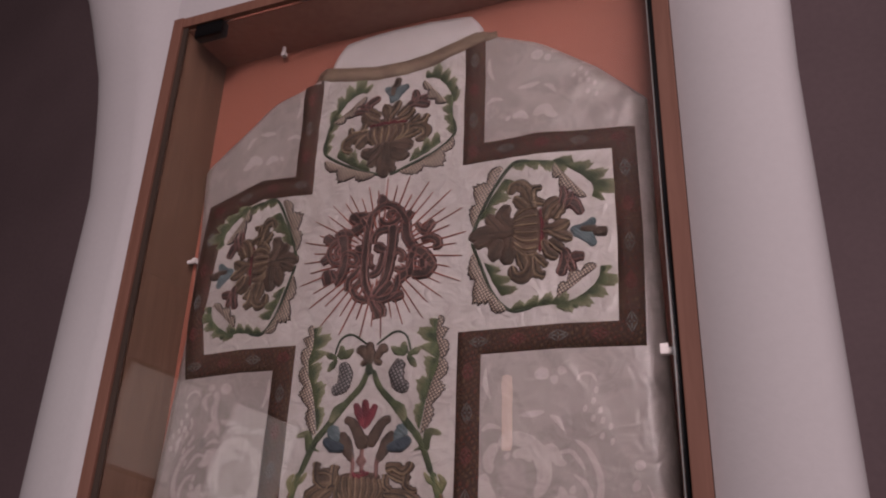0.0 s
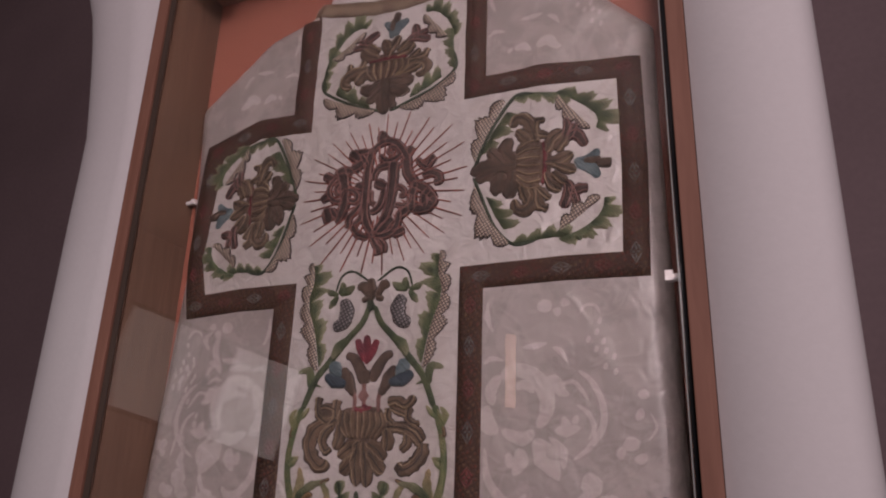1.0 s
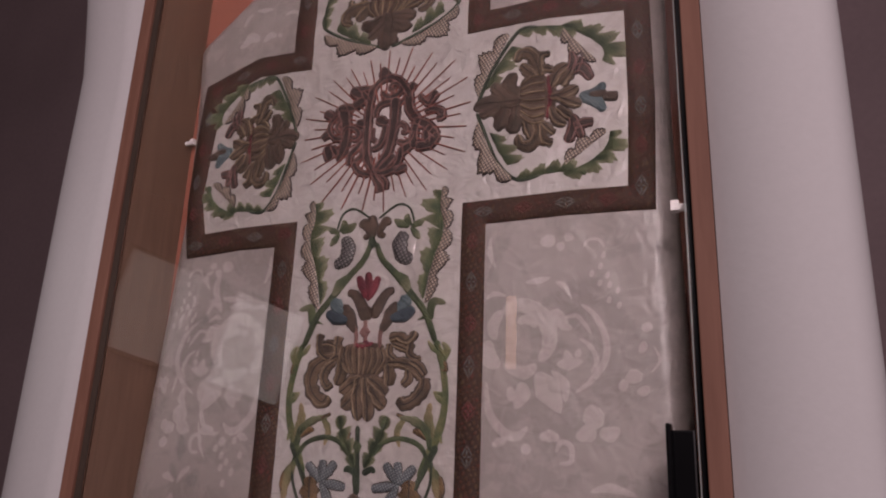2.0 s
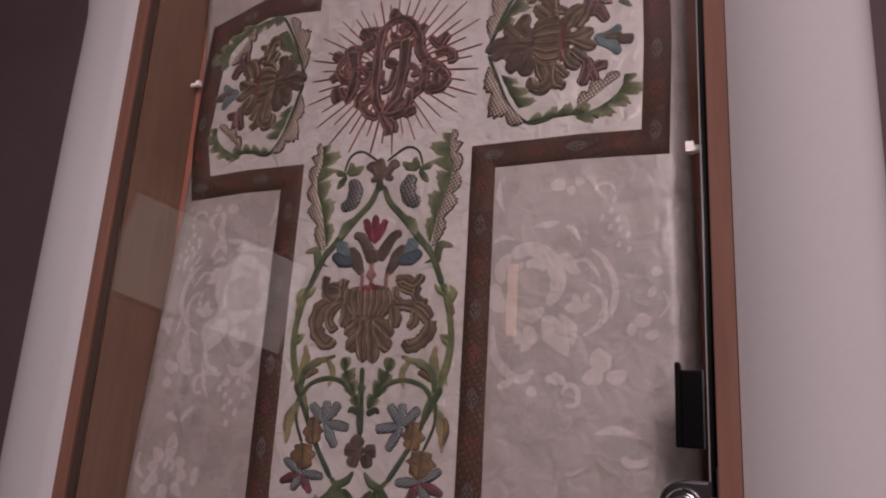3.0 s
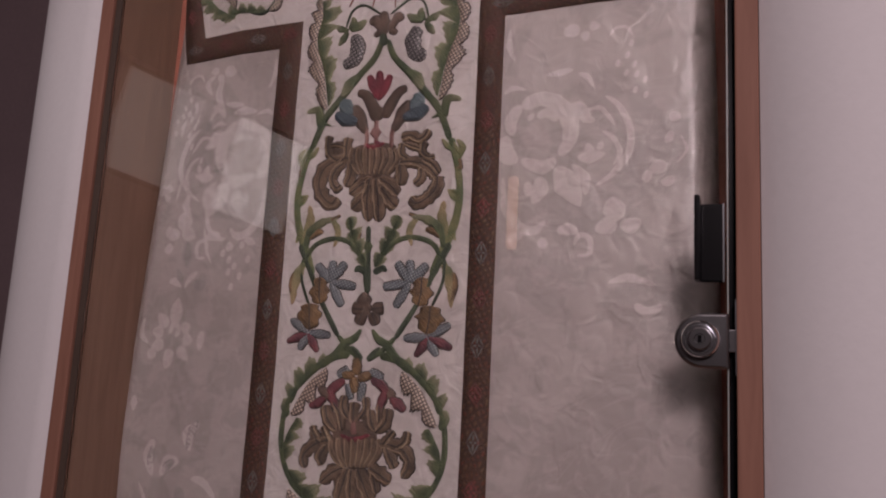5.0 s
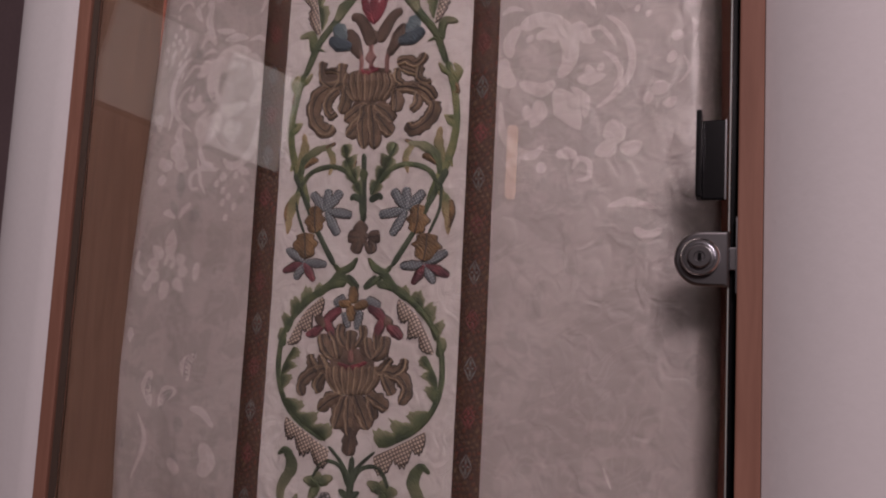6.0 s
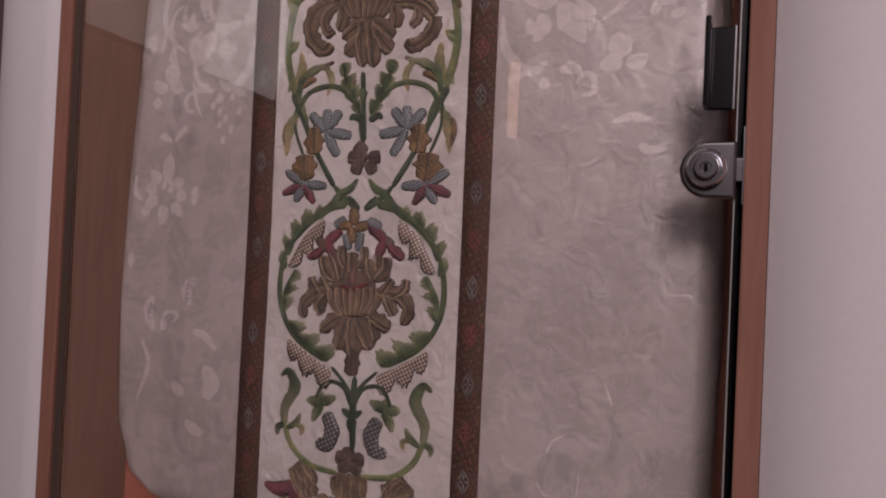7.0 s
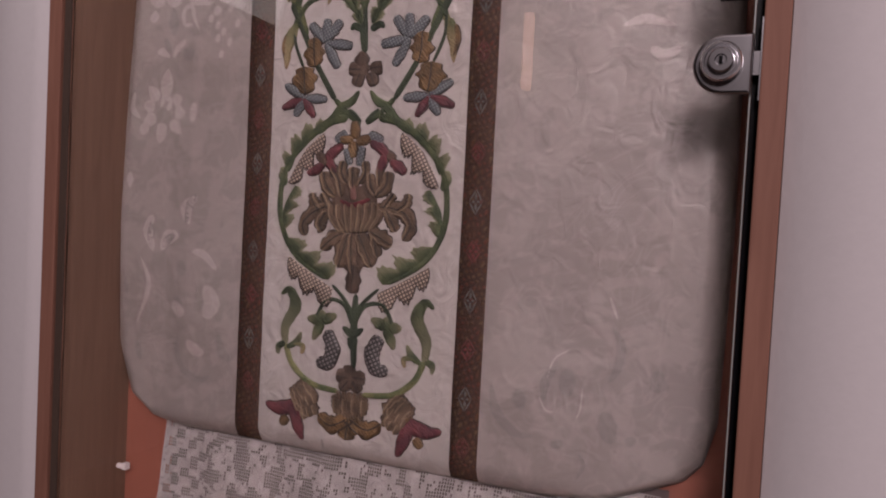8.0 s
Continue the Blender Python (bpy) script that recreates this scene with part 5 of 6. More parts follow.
    lay.stroke("urn_leaf", BROWN, [(21.1, -0.4), (8.8, -5.3)], [10.1, 12.6, 7.6])
    lay.stroke("bud_calyx", GOLD, [(77.8, 2.6), (91.3, 3.4), (103.6, 8.6)], [6.0, 15.5, 8.4])
    lay.stroke("bud_calyx", GOLD, [(88.3, -0.6), (103.1, -8.6)], [8.2, 12.3, 7.0])
    lay.stroke("bud_calyx", GOLD, [(79.2, 15.0), (85.3, 28.1), (94.9, 33.8)], [8.6, 16.5, 8.6])
    lay.stroke("bud_calyx", GOLD, [(91.0, 17.2), (96.4, 24.6)], [8.5, 12.1, 7.3])
    lay.stroke("bud_calyx", GOLD, [(78.2, -9.9), (82.1, -21.3), (91.2, -28.4)], [6.5, 11.8, 7.7])
    lay.stroke("bud_calyx", GOLD, [(86.9, -12.1), (94.8, -19.8)], [7.6, 10.6, 7.0])
    lay.stroke("blue_petal", BLUE, [(105.6, -0.3), (120.4, -0.3), (130.3, 9.4)], [6.5, 12.9, 6.5])
    lay.stroke("blue_petal", BLUE, [(107.8, -3.7), (122.3, -9.7), (129.1, -20.8)], [7.5, 12.8, 6.4])
    lay.stroke("petal_knob", BROWN, [(119.2, -1.4), (128.8, -2.0)], [5.8, 8.7, 5.8])
    lay.stroke("petal_knob", BROWN, [(132.5, -5.5), (138.6, -6.3)], [7.4, 9.7, 7.4])
    lay.stroke("red_petal", MAUVE, [(97.1, 29.0), (100.3, 38.1), (98.7, 46.7)], [6.1, 7.9, 4.9])
    lay.stroke("red_petal", MAUVE, [(99.4, 26.1), (108.8, 29.2), (117.0, 16.2)], [6.6, 11.4, 7.2])
    lay.stroke("red_petal", MAUVE, [(104.1, 29.3), (107.3, 37.7)], [6.1, 7.9, 4.8])
    lay.stroke("red_petal", MAUVE, [(97.1, -21.8), (100.3, -29.4), (94.2, -46.6)], [6.4, 9.9, 8.7])
    lay.stroke("red_petal", MAUVE, [(101.3, -32.5), (110.4, -30.0), (117.7, -30.2)], [6.9, 9.8, 6.3])
    lay.stroke("red_petal", MAUVE, [(102.5, -29.7), (106.7, -42.0)], [5.7, 8.0, 5.7])


arm_wreath(Lay(106.6, 1760.5, 0, 1.0, 1.0))
arm_wreath(Lay(-105.3, 1758.5, 180, 0.84, 1.02, -1))
arm_wreath(Lay(2.0, 1853.5, 90, 0.92, 1.02))


# ---- woven diamonds of the galloon ----
def diamond(x, z, turn, long, wide, material, bars):
    """A small woven lozenge: an hollow outline with a cross of dots."""
    c, s = math.cos(turn), math.sin(turn)

    def at(u, v):
        return Vector((x + u * c - v * s, z + u * s + v * c))

    bm = bmesh.new()
    tips = [at(long / 2, 0), at(0, wide / 2), at(-long / 2, 0), at(0, -wide / 2)]
    for a, b in zip(tips, tips[1:] + tips[:1]):
        add_ridge(bm, [a.lerp(b, k / 4) for k in range(5)], [0.0012, 0.0017, 0.0012], 0.0003, 0.0021)
    for u, v in ((0.36, 0), (-0.36, 0), (0, 0.34), (0, -0.34)):
        p, q = at(u * long * 0.12, v * wide * 0.12), at(u * long, v * wide)
        add_ridge(bm, [p.lerp(q, k / 5) for k in range(6)], [0.0010, bars, 0.0008], 0.0004, 0.0021)
    part("woven_diamond", bm, material, chasuble, smooth=True)


for path, first in zip(PATHS, (0.0548, 0.0280)):
    step, back = 0.0400, path[::-1]
    spans = list(zip(back, back[1:]))
    whole = sum(math.dist(a, b) for a, b in spans)
    for k in range(int((whole - first) / step) + 1):
        left_over = first + k * step
        for (x0, z0), (x1, z1) in spans:
            d = math.dist((x0, z0), (x1, z1))
            if left_over <= d:
                break
            left_over -= d
        u, red = min(1.0, left_over / d), k % 2 == 0
        diamond(x0 + (x1 - x0) * u, z0 + (z1 - z0) * u, math.atan2(z1 - z0, x1 - x0), 0.0185 if red else 0.0205, 0.0125 if red else 0.0110, RED_DIAMOND if red else BLUE_DIAMOND, 0.0040 if red else 0.0026)


# ---- neck: braid and lining ----
part("neck_band", ribbon([(-0.110, 2.0170), (-0.085, 2.0095), (-0.055, 2.0025), (-0.02, 1.9975), (0.02, 1.9975), (0.055, 2.0015), (0.09, 2.0105), (0.133, 2.0230)], 0.0185, 0.003), BAND, chasuble, "worn gold braid round the neck", smooth=True)


def neck_lining():
    bm = bmesh.new()
    rows = []
    for i in range(13):
        u = i / 12
        row = []
        for j in range(41):
            x = -0.088 + 0.200 * j / 40
            low = neck(x) - 0.004
            high = 2.058 + 0.012 * math.sin(math.pi * (x + 0.088) / 0.2) ** 0.5 - 0.02 * max(0, (abs(x - 0.012) - 0.085) / 0.02)
            z = low + (high - low) * u
            y = 0.0135 - 0.006 * math.sin(math.pi * u) + 0.0012 * noise.noise(Vector((x * 30, 1.0, z * 40)))
            row.append(bm.verts.new((x, y, z)))
        rows.append(row)
    for a, b in zip(rows, rows[1:]):
        for k in range(40):
            bm.faces.new((a[k], a[k + 1], b[k + 1], b[k]))
    rim = [e for e in bm.edges if e.is_boundary]
    got = bmesh.ops.extrude_edge_only(bm, edges=rim)
    for v in got["geom"]:
        if isinstance(v, bmesh.types.BMVert):
            v.co.y = 0.0178
    return bm


part("neck_lining", neck_lining(), LINEN, chasuble, "white linen lining at the neck", smooth=True)


# ---- figures of the damask ----
DROPS = (0.0, 0.361)


def figure(name, shapes, material=FIGURE_SILK, flips=(1, -1), drops=DROPS):
    """A woven figure of the damask, in millimetres, on the given sides and at each repeat down the cloth."""
    for flip in flips:
        for drop in drops:
            bm = bmesh.new()
            laid = 0
            for points, widths in shapes:
                line = [(MID + flip * x / 1000, z / 1000 + drop) for x, z in points]
                reach = max(widths) / 2000
                fits = True
                for x, z in line:
                    a, b = edges_at(min(max(z, 1.032), 2.02))
                    fits &= 1.040 + reach < z < 1.632 - reach or (1.885 + reach < z < 1.99)
                    fits &= a + reach < x < b - reach and abs(x - MID) > 0.116
                if fits:
                    laid += 1
                    add_ridge(bm, spline(line, 5), [w / 1000 for w in widths], 0.00008, 0.00012, flat=True, edge=0.96)
            if laid > 0.45 * len(shapes):
                part(name, bm, material, chasuble)
            else:
                bm.free()


figure("damask_rose", [
    ([(138.2, 1550.1), (154.0, 1556.9), (169.9, 1550.4), (180.5, 1535.5), (180.9, 1517.6), (172.5, 1505.1)], [10.3, 13.3, 15.4, 15.4, 13.3, 7.2]),
    ([(175.3, 1539.8), (188.0, 1545.0), (195.7, 1536.0), (202.7, 1533.8)], [9.0, 14.1, 9.0, 2.5]),
    ([(187.9, 1550.7), (187.0, 1540.4)], [5.1, 10.2, 7.1]),
    ([(137.0, 1552.8), (128.4, 1538.2), (131.1, 1525.5)], [7.5, 12.8, 7.0]),
    ([(125.7, 1525.6), (124.1, 1511.0), (135.2, 1500.4)], [7.4, 17.9, 9.5]),
    ([(138.8, 1503.0), (158.4, 1495.1), (169.5, 1502.6)], [7.1, 13.2, 6.6]),
    ([(151.8, 1540.6), (161.2, 1543.4), (169.7, 1535.8)], [5.2, 9.4, 4.2]),
    ([(144.0, 1537.7), (149.1, 1543.8)], [3.2, 5.3, 2.6])])
figure("damask_leaf", [
    ([(169.7, 1495.0), (180.1, 1480.1), (191.9, 1459.6)], [7.0, 24.9, 3.0]),
    ([(182.8, 1496.9), (194.9, 1485.0), (195.7, 1469.3)], [2.5, 8.9, 3.9]),
    ([(155.1, 1487.1), (156.9, 1476.0), (150.1, 1463.6)], [7.0, 15.1, 4.0]),
    ([(145.3, 1483.1), (147.8, 1470.0)], [4.0, 9.1, 5.1]),
    ([(187.7, 1502.4), (198.7, 1502.2), (211.9, 1504.5)], [2.5, 12.8, 2.5]),
    ([(199.6, 1501.7), (196.5, 1514.8)], [9.0, 9.0, 2.5]),
    ([(206.0, 1507.6), (208.8, 1515.5)], [4.9, 5.9, 2.0])])
figure("damask_scroll", [
    ([(194.1, 1542.8), (205.6, 1544.9), (213.1, 1537.5), (219.0, 1528.3)], [2.5, 4.0, 4.0, 2.0]),
    ([(210.5, 1554.9), (222.8, 1544.2), (231.6, 1523.9), (230.6, 1504.3), (218.3, 1487.3), (203.9, 1477.1)], [2.4, 5.3, 6.3, 6.3, 5.3, 1.9]),
    ([(208.3, 1524.5), (218.1, 1517.3), (223.5, 1504.4), (218.2, 1493.7)], [1.9, 4.3, 4.8, 1.9])])
figure("damask_spray", [
    ([(158.7, 1578.0), (171.8, 1578.9), (182.7, 1580.9)], [2.6, 6.9, 2.1]),
    ([(187.4, 1576.9), (195.2, 1572.3), (200.9, 1562.6)], [2.1, 6.2, 1.5]),
    ([(121.3, 1563.7), (129.4, 1568.7), (141.4, 1566.0)], [2.7, 5.4, 2.2]),
    ([(124.9, 1624.9), (124.5, 1608.1), (130.0, 1593.8)], [2.2, 5.6, 2.2])])
figure("damask_flower", [
    ([(191.7, 1636.0), (191.9, 1619.5)], [7.4, 15.8, 10.6]),
    ([(187.8, 1616.6), (173.1, 1615.6)], [8.6, 14.0, 4.8]),
    ([(196.1, 1618.1), (205.3, 1618.5)], [7.4, 8.4, 3.7]),
    ([(192.0, 1614.1), (193.2, 1605.4)], [7.4, 8.4, 3.2])])
figure("damask_grapes", [
    ([(218.7, 1583.0), (222.7, 1581.7)], [4.5, 7.1, 4.5]),
    ([(226.6, 1589.3), (230.6, 1588.0)], [4.5, 7.0, 4.5]),
    ([(232.5, 1580.6), (236.4, 1579.4)], [4.5, 7.0, 4.5]),
    ([(225.7, 1573.8), (229.6, 1572.5)], [4.5, 7.0, 4.5]),
    ([(234.5, 1571.7), (238.4, 1570.5)], [4.5, 6.9, 4.5]),
    ([(241.3, 1566.3), (245.1, 1565.1)], [4.4, 6.9, 4.4]),
    ([(233.5, 1558.0), (237.4, 1556.8)], [4.4, 6.9, 4.4]),
    ([(242.2, 1553.1), (246.0, 1551.9)], [4.4, 6.8, 4.4]),
    ([(229.6, 1599.6), (233.5, 1598.3)], [4.6, 7.1, 4.6]),
    ([(213.5, 1607.1), (218.5, 1614.2), (227.6, 1613.5), (232.5, 1605.7)], [2.1, 3.1, 3.1, 2.1])])
figure("damask_flower", [
    ([(265.6, 1536.3), (268.2, 1527.9)], [6.1, 9.9, 5.7]),
    ([(259.8, 1516.4), (266.2, 1513.4)], [7.5, 10.8, 6.1]),
    ([(271.7, 1516.2), (276.1, 1503.6), (268.7, 1493.3)], [1.4, 2.7, 1.4]),
    ([(253.6, 1496.7), (255.8, 1484.8)], [6.5, 15.7, 8.3]),
    ([(249.3, 1482.0), (241.9, 1484.8)], [8.5, 11.3, 6.1]),
    ([(260.4, 1482.0), (263.9, 1474.5)], [8.3, 12.0, 4.1])])
figure("damask_leaf", [
    ([(222.2, 1445.5), (213.8, 1443.1), (204.5, 1439.4)], [7.4, 15.7, 4.9]),
    ([(222.2, 1446.7), (219.6, 1456.7), (217.1, 1467.3)], [9.9, 20.8, 6.4]),
    ([(224.6, 1445.5), (233.1, 1442.9), (241.3, 1447.8)], [7.2, 14.4, 4.3])])
figure("damask_scroll", [
    ([(123.2, 1487.5), (126.2, 1460.7), (139.8, 1443.5), (153.1, 1440.1), (162.2, 1448.5)], [3.2, 7.4, 8.9, 7.9, 3.2]),
    ([(142.7, 1437), (129.5, 1431.9)], [5.3, 8, 3.2]),
    ([(172.6, 1439.5), (181.5, 1440.7), (190.3, 1438.2)], [5, 11, 4.5]),
    ([(186.8, 1426.9), (191.6, 1435.7), (200.4, 1431.9), (199.4, 1419.5), (189.5, 1418.2)], [3, 4.5, 5, 4.5, 3]),
    ([(156.1, 1428.1), (165.1, 1430.6)], [5.1, 10.2, 5.1])])
figure("damask_rose", [
    ([(-219.6, 1350.1), (-218.6, 1363.9), (-217.6, 1377.7)], [11.2, 16, 2.8]),
    ([(-209.9, 1344.7), (-204.3, 1347.2), (-198.7, 1349.6)], [9.2, 13.1, 2.9]),
    ([(-207.4, 1335.4), (-201.1, 1334.7), (-194.8, 1334)], [9.9, 14.1, 2.8]),
    ([(-212.2, 1327.2), (-205.5, 1321.1), (-198.8, 1315)], [8.7, 12.4, 2.8]),
    ([(-221.7, 1325.1), (-223.8, 1315.1), (-225.8, 1305.1)], [10.1, 14.5, 2.9]),
    ([(-231.1, 1331.2), (-238.9, 1328.3), (-246.7, 1325.3)], [9.4, 13.5, 2.9]),
    ([(-232.8, 1340.9), (-239.9, 1342), (-247, 1343.2)], [9.8, 14, 2.9]),
    ([(-228.1, 1348), (-234.9, 1354.3), (-241.9, 1360.6)], [8.9, 12.8, 2.9]),
    ([(-225.1, 1340.1), (-220.7, 1350.2), (-210.8, 1345.1)], [4, 6.3, 4]),
    ([(-216.9, 1337.5), (-212.4, 1345.1)], [4, 6.2, 2.8])], flips=(1,), drops=(0.0,))
figure("damask_leaf", [
    ([(-184.5, 1228.1), (-188.4, 1242.9), (-176.6, 1255.8)], [3.9, 15.7, 4.5]),
    ([(-218.2, 1200.9), (-210.8, 1214), (-196.6, 1217.4)], [4, 16, 6.8]),
    ([(-258.9, 1355.6), (-261.5, 1340.2), (-250.9, 1329.9)], [3, 7.7, 3]),
    ([(-250.5, 1322.2), (-240.3, 1317.2)], [7, 12.9, 5.9]),
    ([(-199.2, 1141.8), (-191.7, 1150.1)], [11.3, 19.8, 11.3]),
    ([(-229.7, 1235.8), (-235.6, 1220.2), (-228, 1200.2)], [5.8, 13.5, 4.7]),
    ([(-184, 1344.9), (-186.2, 1325.1)], [4.5, 9.5, 3.4]),
    ([(-244.2, 1193.9), (-232.9, 1166.6), (-247.6, 1126.6)], [2.3, 6.4, 2.3])], flips=(1,), drops=(0.0,))

figure("damask_leaf", [
    ([(-201.6, 1591.9), (-208.6, 1604.7), (-199.3, 1612.7)], [2.7, 6.7, 2.7]),
    ([(-188.9, 1608.5), (-192.9, 1591.0), (-181.6, 1569.1)], [4.0, 9.3, 2.6]),
    ([(-198.9, 1578.5), (-189.3, 1575.8), (-181.2, 1564.9)], [3.9, 9.2, 2.6]),
    ([(-171.2, 1569.9), (-157.4, 1570.9), (-142.2, 1569.4)], [2.6, 10.3, 2.6]),
    ([(-196.6, 1554.4), (-187.8, 1559.6), (-178.4, 1557.0)], [2.0, 5.2, 2.0]),
    ([(-193.7, 1473.1), (-189.6, 1452.7), (-179.9, 1439.1), (-165.9, 1437.6)], [2.5, 5.7, 5.1, 3.8]),
    ([(-193.6, 1449.9), (-188.5, 1426.7), (-180.9, 1412.3)], [1.9, 3.8, 1.9])], flips=(1,), drops=(0.0,))
figure("damask_spray", [
    ([(-234.8, 1558.4), (-232.6, 1565.4)], [2.0, 4.8, 2.0]),
    ([(-225.7, 1563.6), (-223.5, 1570.6)], [2.0, 4.7, 2.0]),
    ([(-220.4, 1554.1), (-218.2, 1561.1)], [2.0, 4.7, 2.0]),
    ([(-226.9, 1545.6), (-224.7, 1552.7)], [2.0, 4.7, 2.0]),
    ([(-228.9, 1536.8), (-226.7, 1543.8)], [2.0, 4.7, 2.0]),
    ([(-217.3, 1559.8), (-215.1, 1566.8)], [2.0, 4.7, 2.0]),
    ([(-221.9, 1532.6), (-219.7, 1539.6)], [2.0, 4.7, 2.0]),
    ([(-207.3, 1517.3), (-205.1, 1524.3)], [2.0, 4.6, 2.0]),
    ([(-209.3, 1508.6), (-207.1, 1515.5)], [2.0, 4.6, 2.0]),
    ([(-220.7, 1572.2), (-218.5, 1579.2)], [2.0, 4.7, 2.0]),
    ([(-230.1, 1570.0), (-227.8, 1577.1)], [2.0, 4.7, 2.0]),
    ([(-236.8, 1548.2), (-234.5, 1555.3)], [2.0, 4.7, 2.0]),
    ([(-246.2, 1488.7), (-242.5, 1495.7)], [6.7, 10.1, 5.4]),
    ([(-234.0, 1478.0), (-230.9, 1491.5), (-229.2, 1503.3)], [2.0, 4.0, 2.0]),
    ([(-215.8, 1485.9), (-220.3, 1473.2), (-214.4, 1465.3)], [5.3, 9.2, 5.3]),
    ([(-238.6, 1451.5), (-238.8, 1439.7)], [5.3, 9.3, 5.3]),
    ([(-240.2, 1431.4), (-233.5, 1424.2)], [9.2, 12.5, 6.6])], flips=(1,), drops=(0.0,))
figure("damask_spray", [
    ([(-197.6, 1403.9), (-206.8, 1396.0), (-211.6, 1386.8)], [5.2, 6.4, 1.9]),
    ([(-232.6, 1393.8), (-225.3, 1393.8), (-216.0, 1388.0)], [3.9, 7.8, 2.0]),
    ([(-170.8, 1423.5), (-165.2, 1422.2)], [5.6, 8.1, 5.6]),
    ([(-162.6, 1416.5), (-157.0, 1415.3)], [5.6, 8.1, 5.6]),
    ([(-155.2, 1410.2), (-149.7, 1409.0)], [5.5, 8.0, 5.5]),
    ([(-147.7, 1431.4), (-142.2, 1430.1)], [5.5, 8.0, 5.5]),
    ([(-162.2, 1404.6), (-156.6, 1403.5)], [5.6, 8.1, 5.6]),
    ([(-139.7, 1417.2), (-134.2, 1416.0)], [5.5, 7.9, 5.5]),
    ([(-148.3, 1400.6), (-142.8, 1399.4)], [5.5, 7.9, 5.5]),
    ([(-157.4, 1389.4), (-151.9, 1388.3)], [5.5, 8.0, 5.5])], flips=(1,), drops=(0.0,))
figure("satin_leaf", [
    ([(-213.7, 1436.0), (-212.2, 1421.5), (-212.3, 1408.7)], [3.9, 13.0, 2.6]),
    ([(-223.0, 1407.1), (-218.5, 1398.4), (-213.3, 1390.3)], [3.3, 9.1, 2.0]),
    ([(-193.4, 1397.0), (-192.2, 1384.5)], [10.2, 15.3, 8.9]),
    ([(-198.8, 1563.0), (-203.6, 1552.7)], [5.3, 8.0, 4.0]),
    ([(-185.9, 1516.5), (-180.0, 1506.1)], [7.7, 12.9, 6.4])], SATIN, flips=(1,), drops=(0.0,))
figure("satin_scroll", [
    ([(-193.3, 1121.1), (-196.3, 1105.8), (-186.0, 1089.0), (-166.8, 1081.0), (-152.4, 1085.9)], [2.7, 7.4, 8.8, 7.4, 2.7]),
    ([(-177.6, 1258.5), (-184.4, 1246.5), (-189.1, 1228.6)], [3.3, 11.3, 2.7]),
    ([(-201.8, 1217.5), (-211.1, 1211.0), (-216.2, 1197.2)], [4.8, 10.2, 2.0]),
    ([(-200.5, 1151.9), (-189.1, 1152.9)], [10.1, 13.4, 6.7]),
    ([(-193.1, 1194.2), (-192.3, 1177.9)], [8.1, 13.5, 6.7]),
    ([(-245.5, 1109.3), (-240.7, 1091.4)], [5.0, 9.2, 3.5]),
    ([(-145.3, 1126.3), (-139.1, 1109.5), (-128.1, 1104.9)], [6.5, 11.7, 4.5]),
    ([(-231.4, 1229.5), (-232.2, 1205.2)], [4.8, 9.7, 3.5]),
    ([(-262.7, 1172.5), (-259.8, 1154.2)], [2.8, 5.7, 2.1])], SATIN, flips=(1,), drops=(0.0,))
figure("damask_petal", [
    ([(-164.0, 1171.3), (-154.0, 1154.6), (-164.3, 1141.9)], [9.8, 21.5, 9.8]),
    ([(-183.6, 1116.2), (-171.9, 1108.6), (-160.8, 1106.9)], [6.7, 12.0, 4.7]),
    ([(-180.3, 1202.5), (-165.4, 1200.5), (-150.2, 1187.0)], [3.3, 8.5, 4.6]),
    ([(-261.6, 1277.1), (-260.9, 1261.8)], [5.6, 9.2, 3.5])], flips=(1,), drops=(0.0,))
figure("satin_leaf", [
    ([(180.2, 1136.3), (172.4, 1123.5), (171.5, 1108.1)], [3.4, 8.9, 2.7]),
    ([(188.7, 1135.7), (190.0, 1114.1)], [6.8, 14.9, 6.8]),
    ([(221.3, 1170.9), (228.5, 1158.6), (227.0, 1140.5), (220.6, 1128.9)], [1.9, 7.1, 7.1, 2.6]),
    ([(256.1, 1142.5), (257.1, 1126.0)], [7.5, 12.5, 6.3]),
    ([(250.8, 1128.4), (265.0, 1132.2)], [5.0, 7.5, 5.0]),
    ([(128.3, 1115.9), (133.1, 1095.6), (148.4, 1080.5), (164.5, 1079.7)], [3.5, 9.1, 7.7, 2.8]),
    ([(218.7, 1106.5), (225.0, 1082.8)], [9.0, 15.5, 7.8]),
    ([(236.1, 1084.0), (242.8, 1089.7)], [6.4, 7.7, 3.2]),
    ([(178.7, 1074.5), (189.4, 1078.3)], [4.7, 7.4, 4.7]),
    ([(200.9, 1072.1), (205.5, 1062.9), (200.5, 1051.2)], [2.0, 4.7, 2.0]),
    ([(150.0, 1115.3), (154.5, 1098.8)], [5.6, 12.6, 5.6])], SATIN, flips=(1,), drops=(0.0,))
figure("damask_scroll", [
    ([(173.3, 1125.3), (178.5, 1142.2), (190.3, 1150.3)], [1.0, 1.7, 1.0]),
    ([(218.4, 1193.4), (224.8, 1177.1)], [1.3, 2.6, 1.0]),
    ([(167.9, 1111.0), (173.6, 1101.6), (180.6, 1100.9)], [1.0, 1.7, 1.0]),
    ([(201.3, 1122.3), (200.6, 1105.5), (197.7, 1098.4)], [1.0, 1.7, 1.0]),
    ([(215.8, 1396.2), (232.8, 1400.0), (254.5, 1394.2)], [2.5, 8.1, 2.5]),
    ([(237.1, 1379.4), (246.7, 1372.8), (258.4, 1378.5)], [5.0, 9.3, 4.3])], flips=(1,), drops=(0.0,))

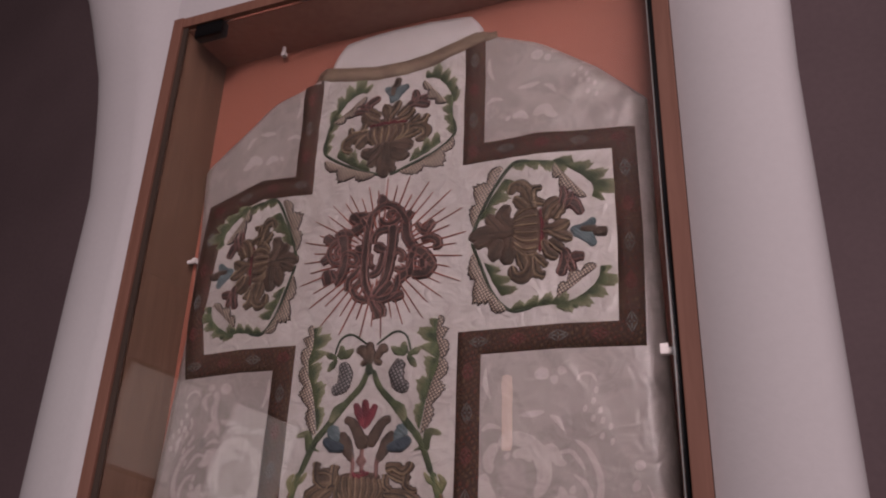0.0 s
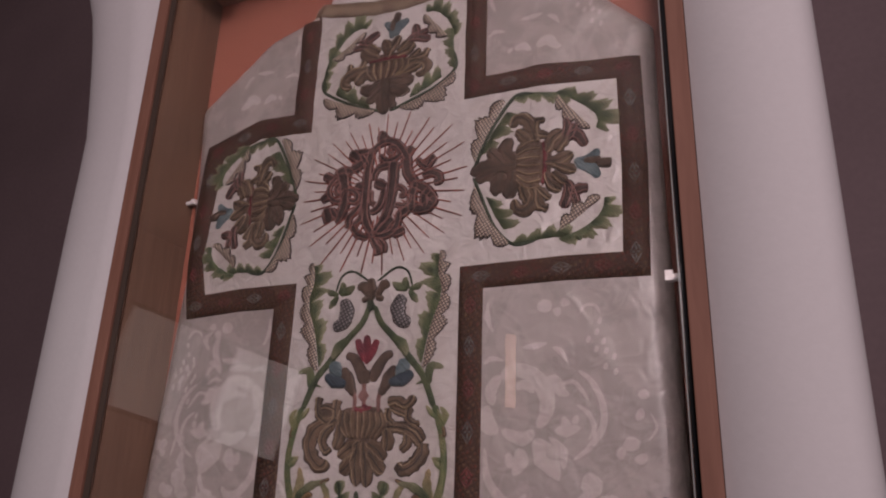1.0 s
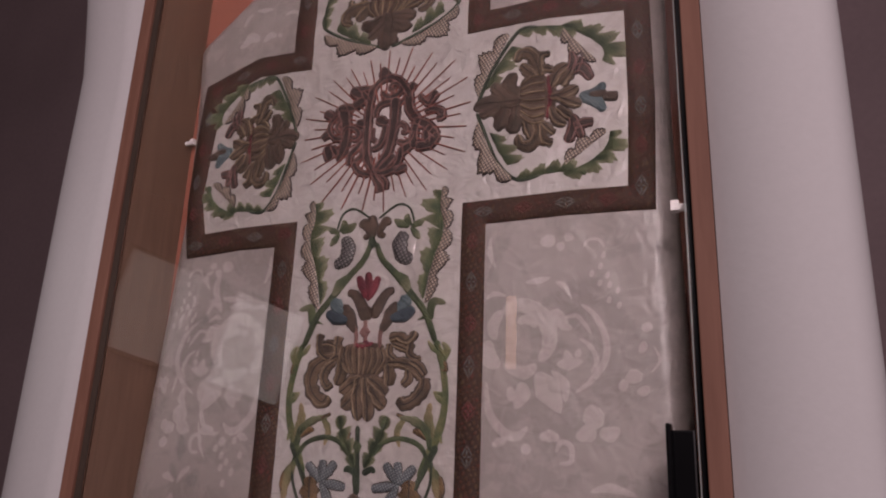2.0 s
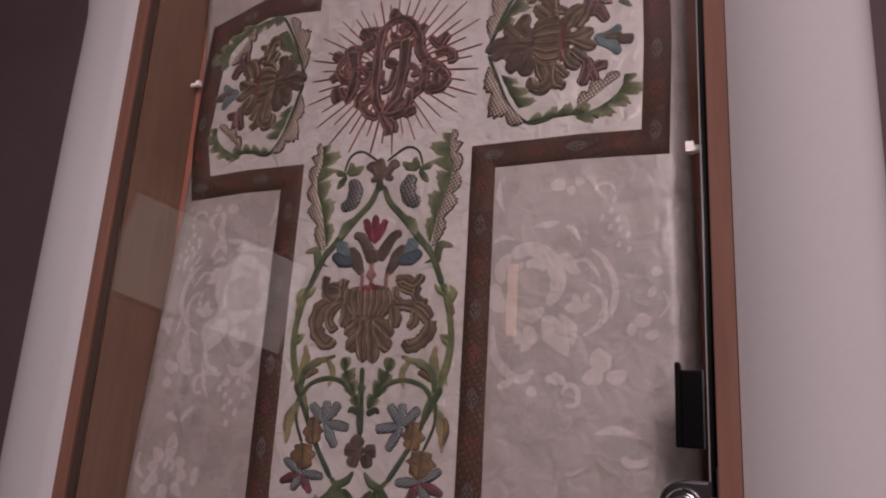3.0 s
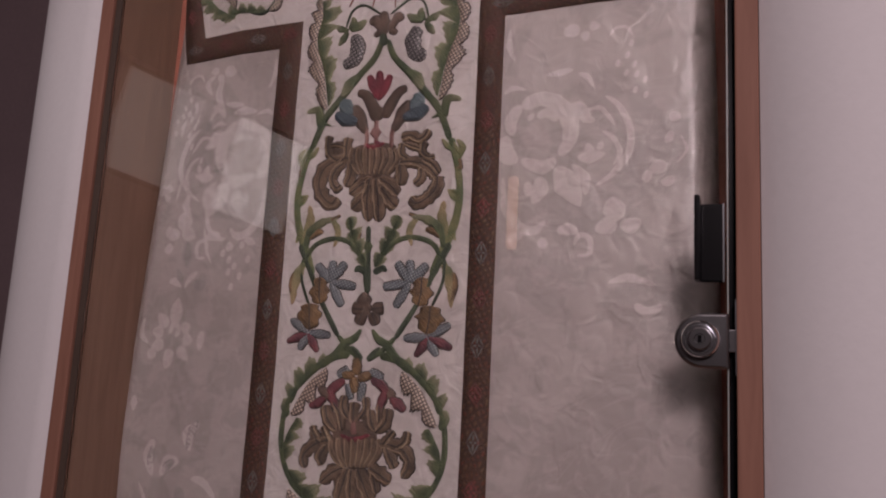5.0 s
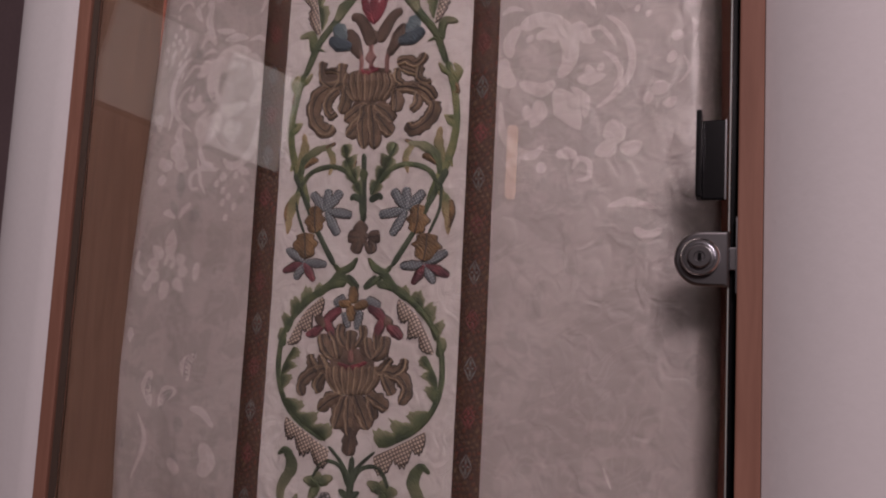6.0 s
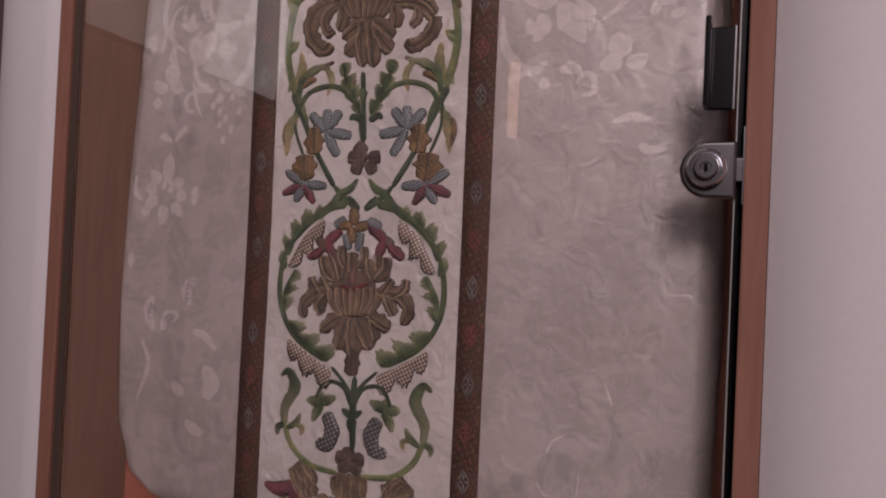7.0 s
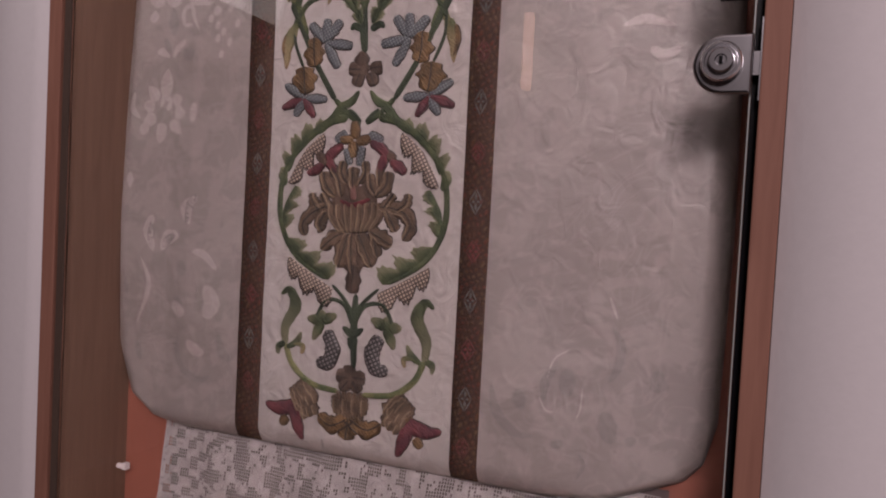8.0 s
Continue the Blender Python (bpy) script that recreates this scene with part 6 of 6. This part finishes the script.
# ---- lace under the hem ----
alb = tagged(new("lace_alb"), "white filet lace hanging under the chasuble", "lace")


def lace_sheet():
    """Filet lace: an oblong net of thin threads with darned cells that make a stepped figure, hanging in soft folds."""
    bm = bmesh.new()
    x0, z0, px, pz, nx, nz = -0.212, 0.920, 0.0024, 0.0032, 198, 39

    def point(x, z):
        fold = 0.0024 * math.sin(x * 60) + 0.0012 * math.sin(x * 145 + 1.0)
        return (x - 0.12 * (1.035 - z) + 0.0008 * noise.noise(Vector((x * 50, 8.0, z * 40))), 0.0120 + fold + 0.0006 * noise.noise(Vector((x * 90, 0.0, z * 90))), z + 0.0009 * noise.noise(Vector((x * 60, 3.0, z * 60))))

    def strip(xa, za, xb, zb):
        bm.faces.new([bm.verts.new(point(x, z)) for x, z in ((xa, za), (xb, za), (xb, zb), (xa, zb))])

    def darned(i, j):
        """Stepped blocks: a border of keys, then leaves in cloth stitch with open ground between."""
        if i < 22:
            return i < 2 or (i // 2 + (j // 3) * 3) % 5 < 3 and (j % 6 != 0 or i % 9 < 5)
        big = noise.noise(Vector((i * 0.13 + 0.3, 5.0, j * 0.17)))
        small = noise.noise(Vector((i * 0.55, 2.0, j * 0.31)))
        bars = (i // 3 + j // 5) % 3 != 0
        return big + 0.5 * small > 0.18 or (abs(big) < 0.12 and bars)

    for i in range(nx + 1):
        for j in range(0, nz, 3):
            strip(x0 + i * px - 0.00035, z0 + j * pz, x0 + i * px + 0.00035, z0 + (j + 3) * pz)
    for j in range(nz + 1):
        for i in range(0, nx, 3):
            strip(x0 + i * px, z0 + j * pz - 0.0003, x0 + (i + 3) * px, z0 + j * pz + 0.0003)
    for i in range(nx):
        for j in range(nz):
            if darned(i, j):
                g = random.choice((0.0001, 0.0003, 0.0006))
                strip(x0 + i * px + g, z0 + j * pz + 0.0001, x0 + (i + 1) * px - g, z0 + (j + 1) * pz - 0.0001)
    got = bmesh.ops.extrude_face_region(bm, geom=bm.faces[:])
    for v in got["geom"]:
        if isinstance(v, bmesh.types.BMVert):
            v.co.y += 0.0006
    return bm


part("inner_cloth", box(-0.208, 0.27, 0.0162, 0.0178, CASE_BOTTOM + BOARD, 1.05), GREY_CLOTH, alb, "grey cloth behind the lace")
part("lace", lace_sheet(), LACE, alb, "white filet lace with darned squares")

# ---- unseen glowing things added for the glass to reflect ----
# Panel, post and foot are added to make the bright patch in the glass.
screen = tagged(new("reflection_panel"), "glowing white panels added on a post for the glass to reflect", "screen")
GLOW_PANEL_AT = Matrix.Translation((-0.345, -0.315, 1.585)) @ Matrix(((0.60, 0.76, 0.25, 0), (-0.76, 0.646, -0.03, 0), (-0.25, 0.0, 0.968, 0), (0, 0, 0, 1)))
for name, x0, x1, y0, y1, high, material in (("housing", -0.131, 0.131, -0.009, -0.001, 0.142, BLACK), ("display", -0.125, -0.025, -0.001, 0.001, 0.13, GLOW_PANEL_DIM), ("display", 0.025, 0.125, -0.001, 0.001, 0.13, GLOW_PANEL)):
    bm = box(x0, x1, y0, y1, -high / 2, high / 2, 0.0008)
    bmesh.ops.transform(bm, matrix=GLOW_PANEL_AT, verts=bm.verts[:])
    part(name, bm, material, screen)
part("post", box(-0.375, -0.357, -0.336, -0.318, 0.0, 1.585, 0.003), BLACK, screen)
part("foot", box(-0.48, -0.25, -0.44, -0.21, 0.0, 0.012, 0.003), BLACK, screen)

# Glowing tube and its bracket, added to put a warm bright slit in the glass.
tube = tagged(new("glow_slit"), "slim glowing tube added for the warm slit reflected in the glass", "lamp")
part("tube", turned([(0.001, 0.0), (0.026, 0.004), (0.03, 0.02), (0.03, 0.40), (0.026, 0.416), (0.001, 0.42)], 0, 0, 20), TUBE, tube, smooth=True).matrix_local = Matrix.Translation((-0.92, -3.55, 1.98)) @ Matrix.Rotation(math.pi / 2, 4, "X")
part("bracket", box(-0.935, -0.905, -3.599, -3.575, 2.0, 2.38, 0.002), PEG, tube)
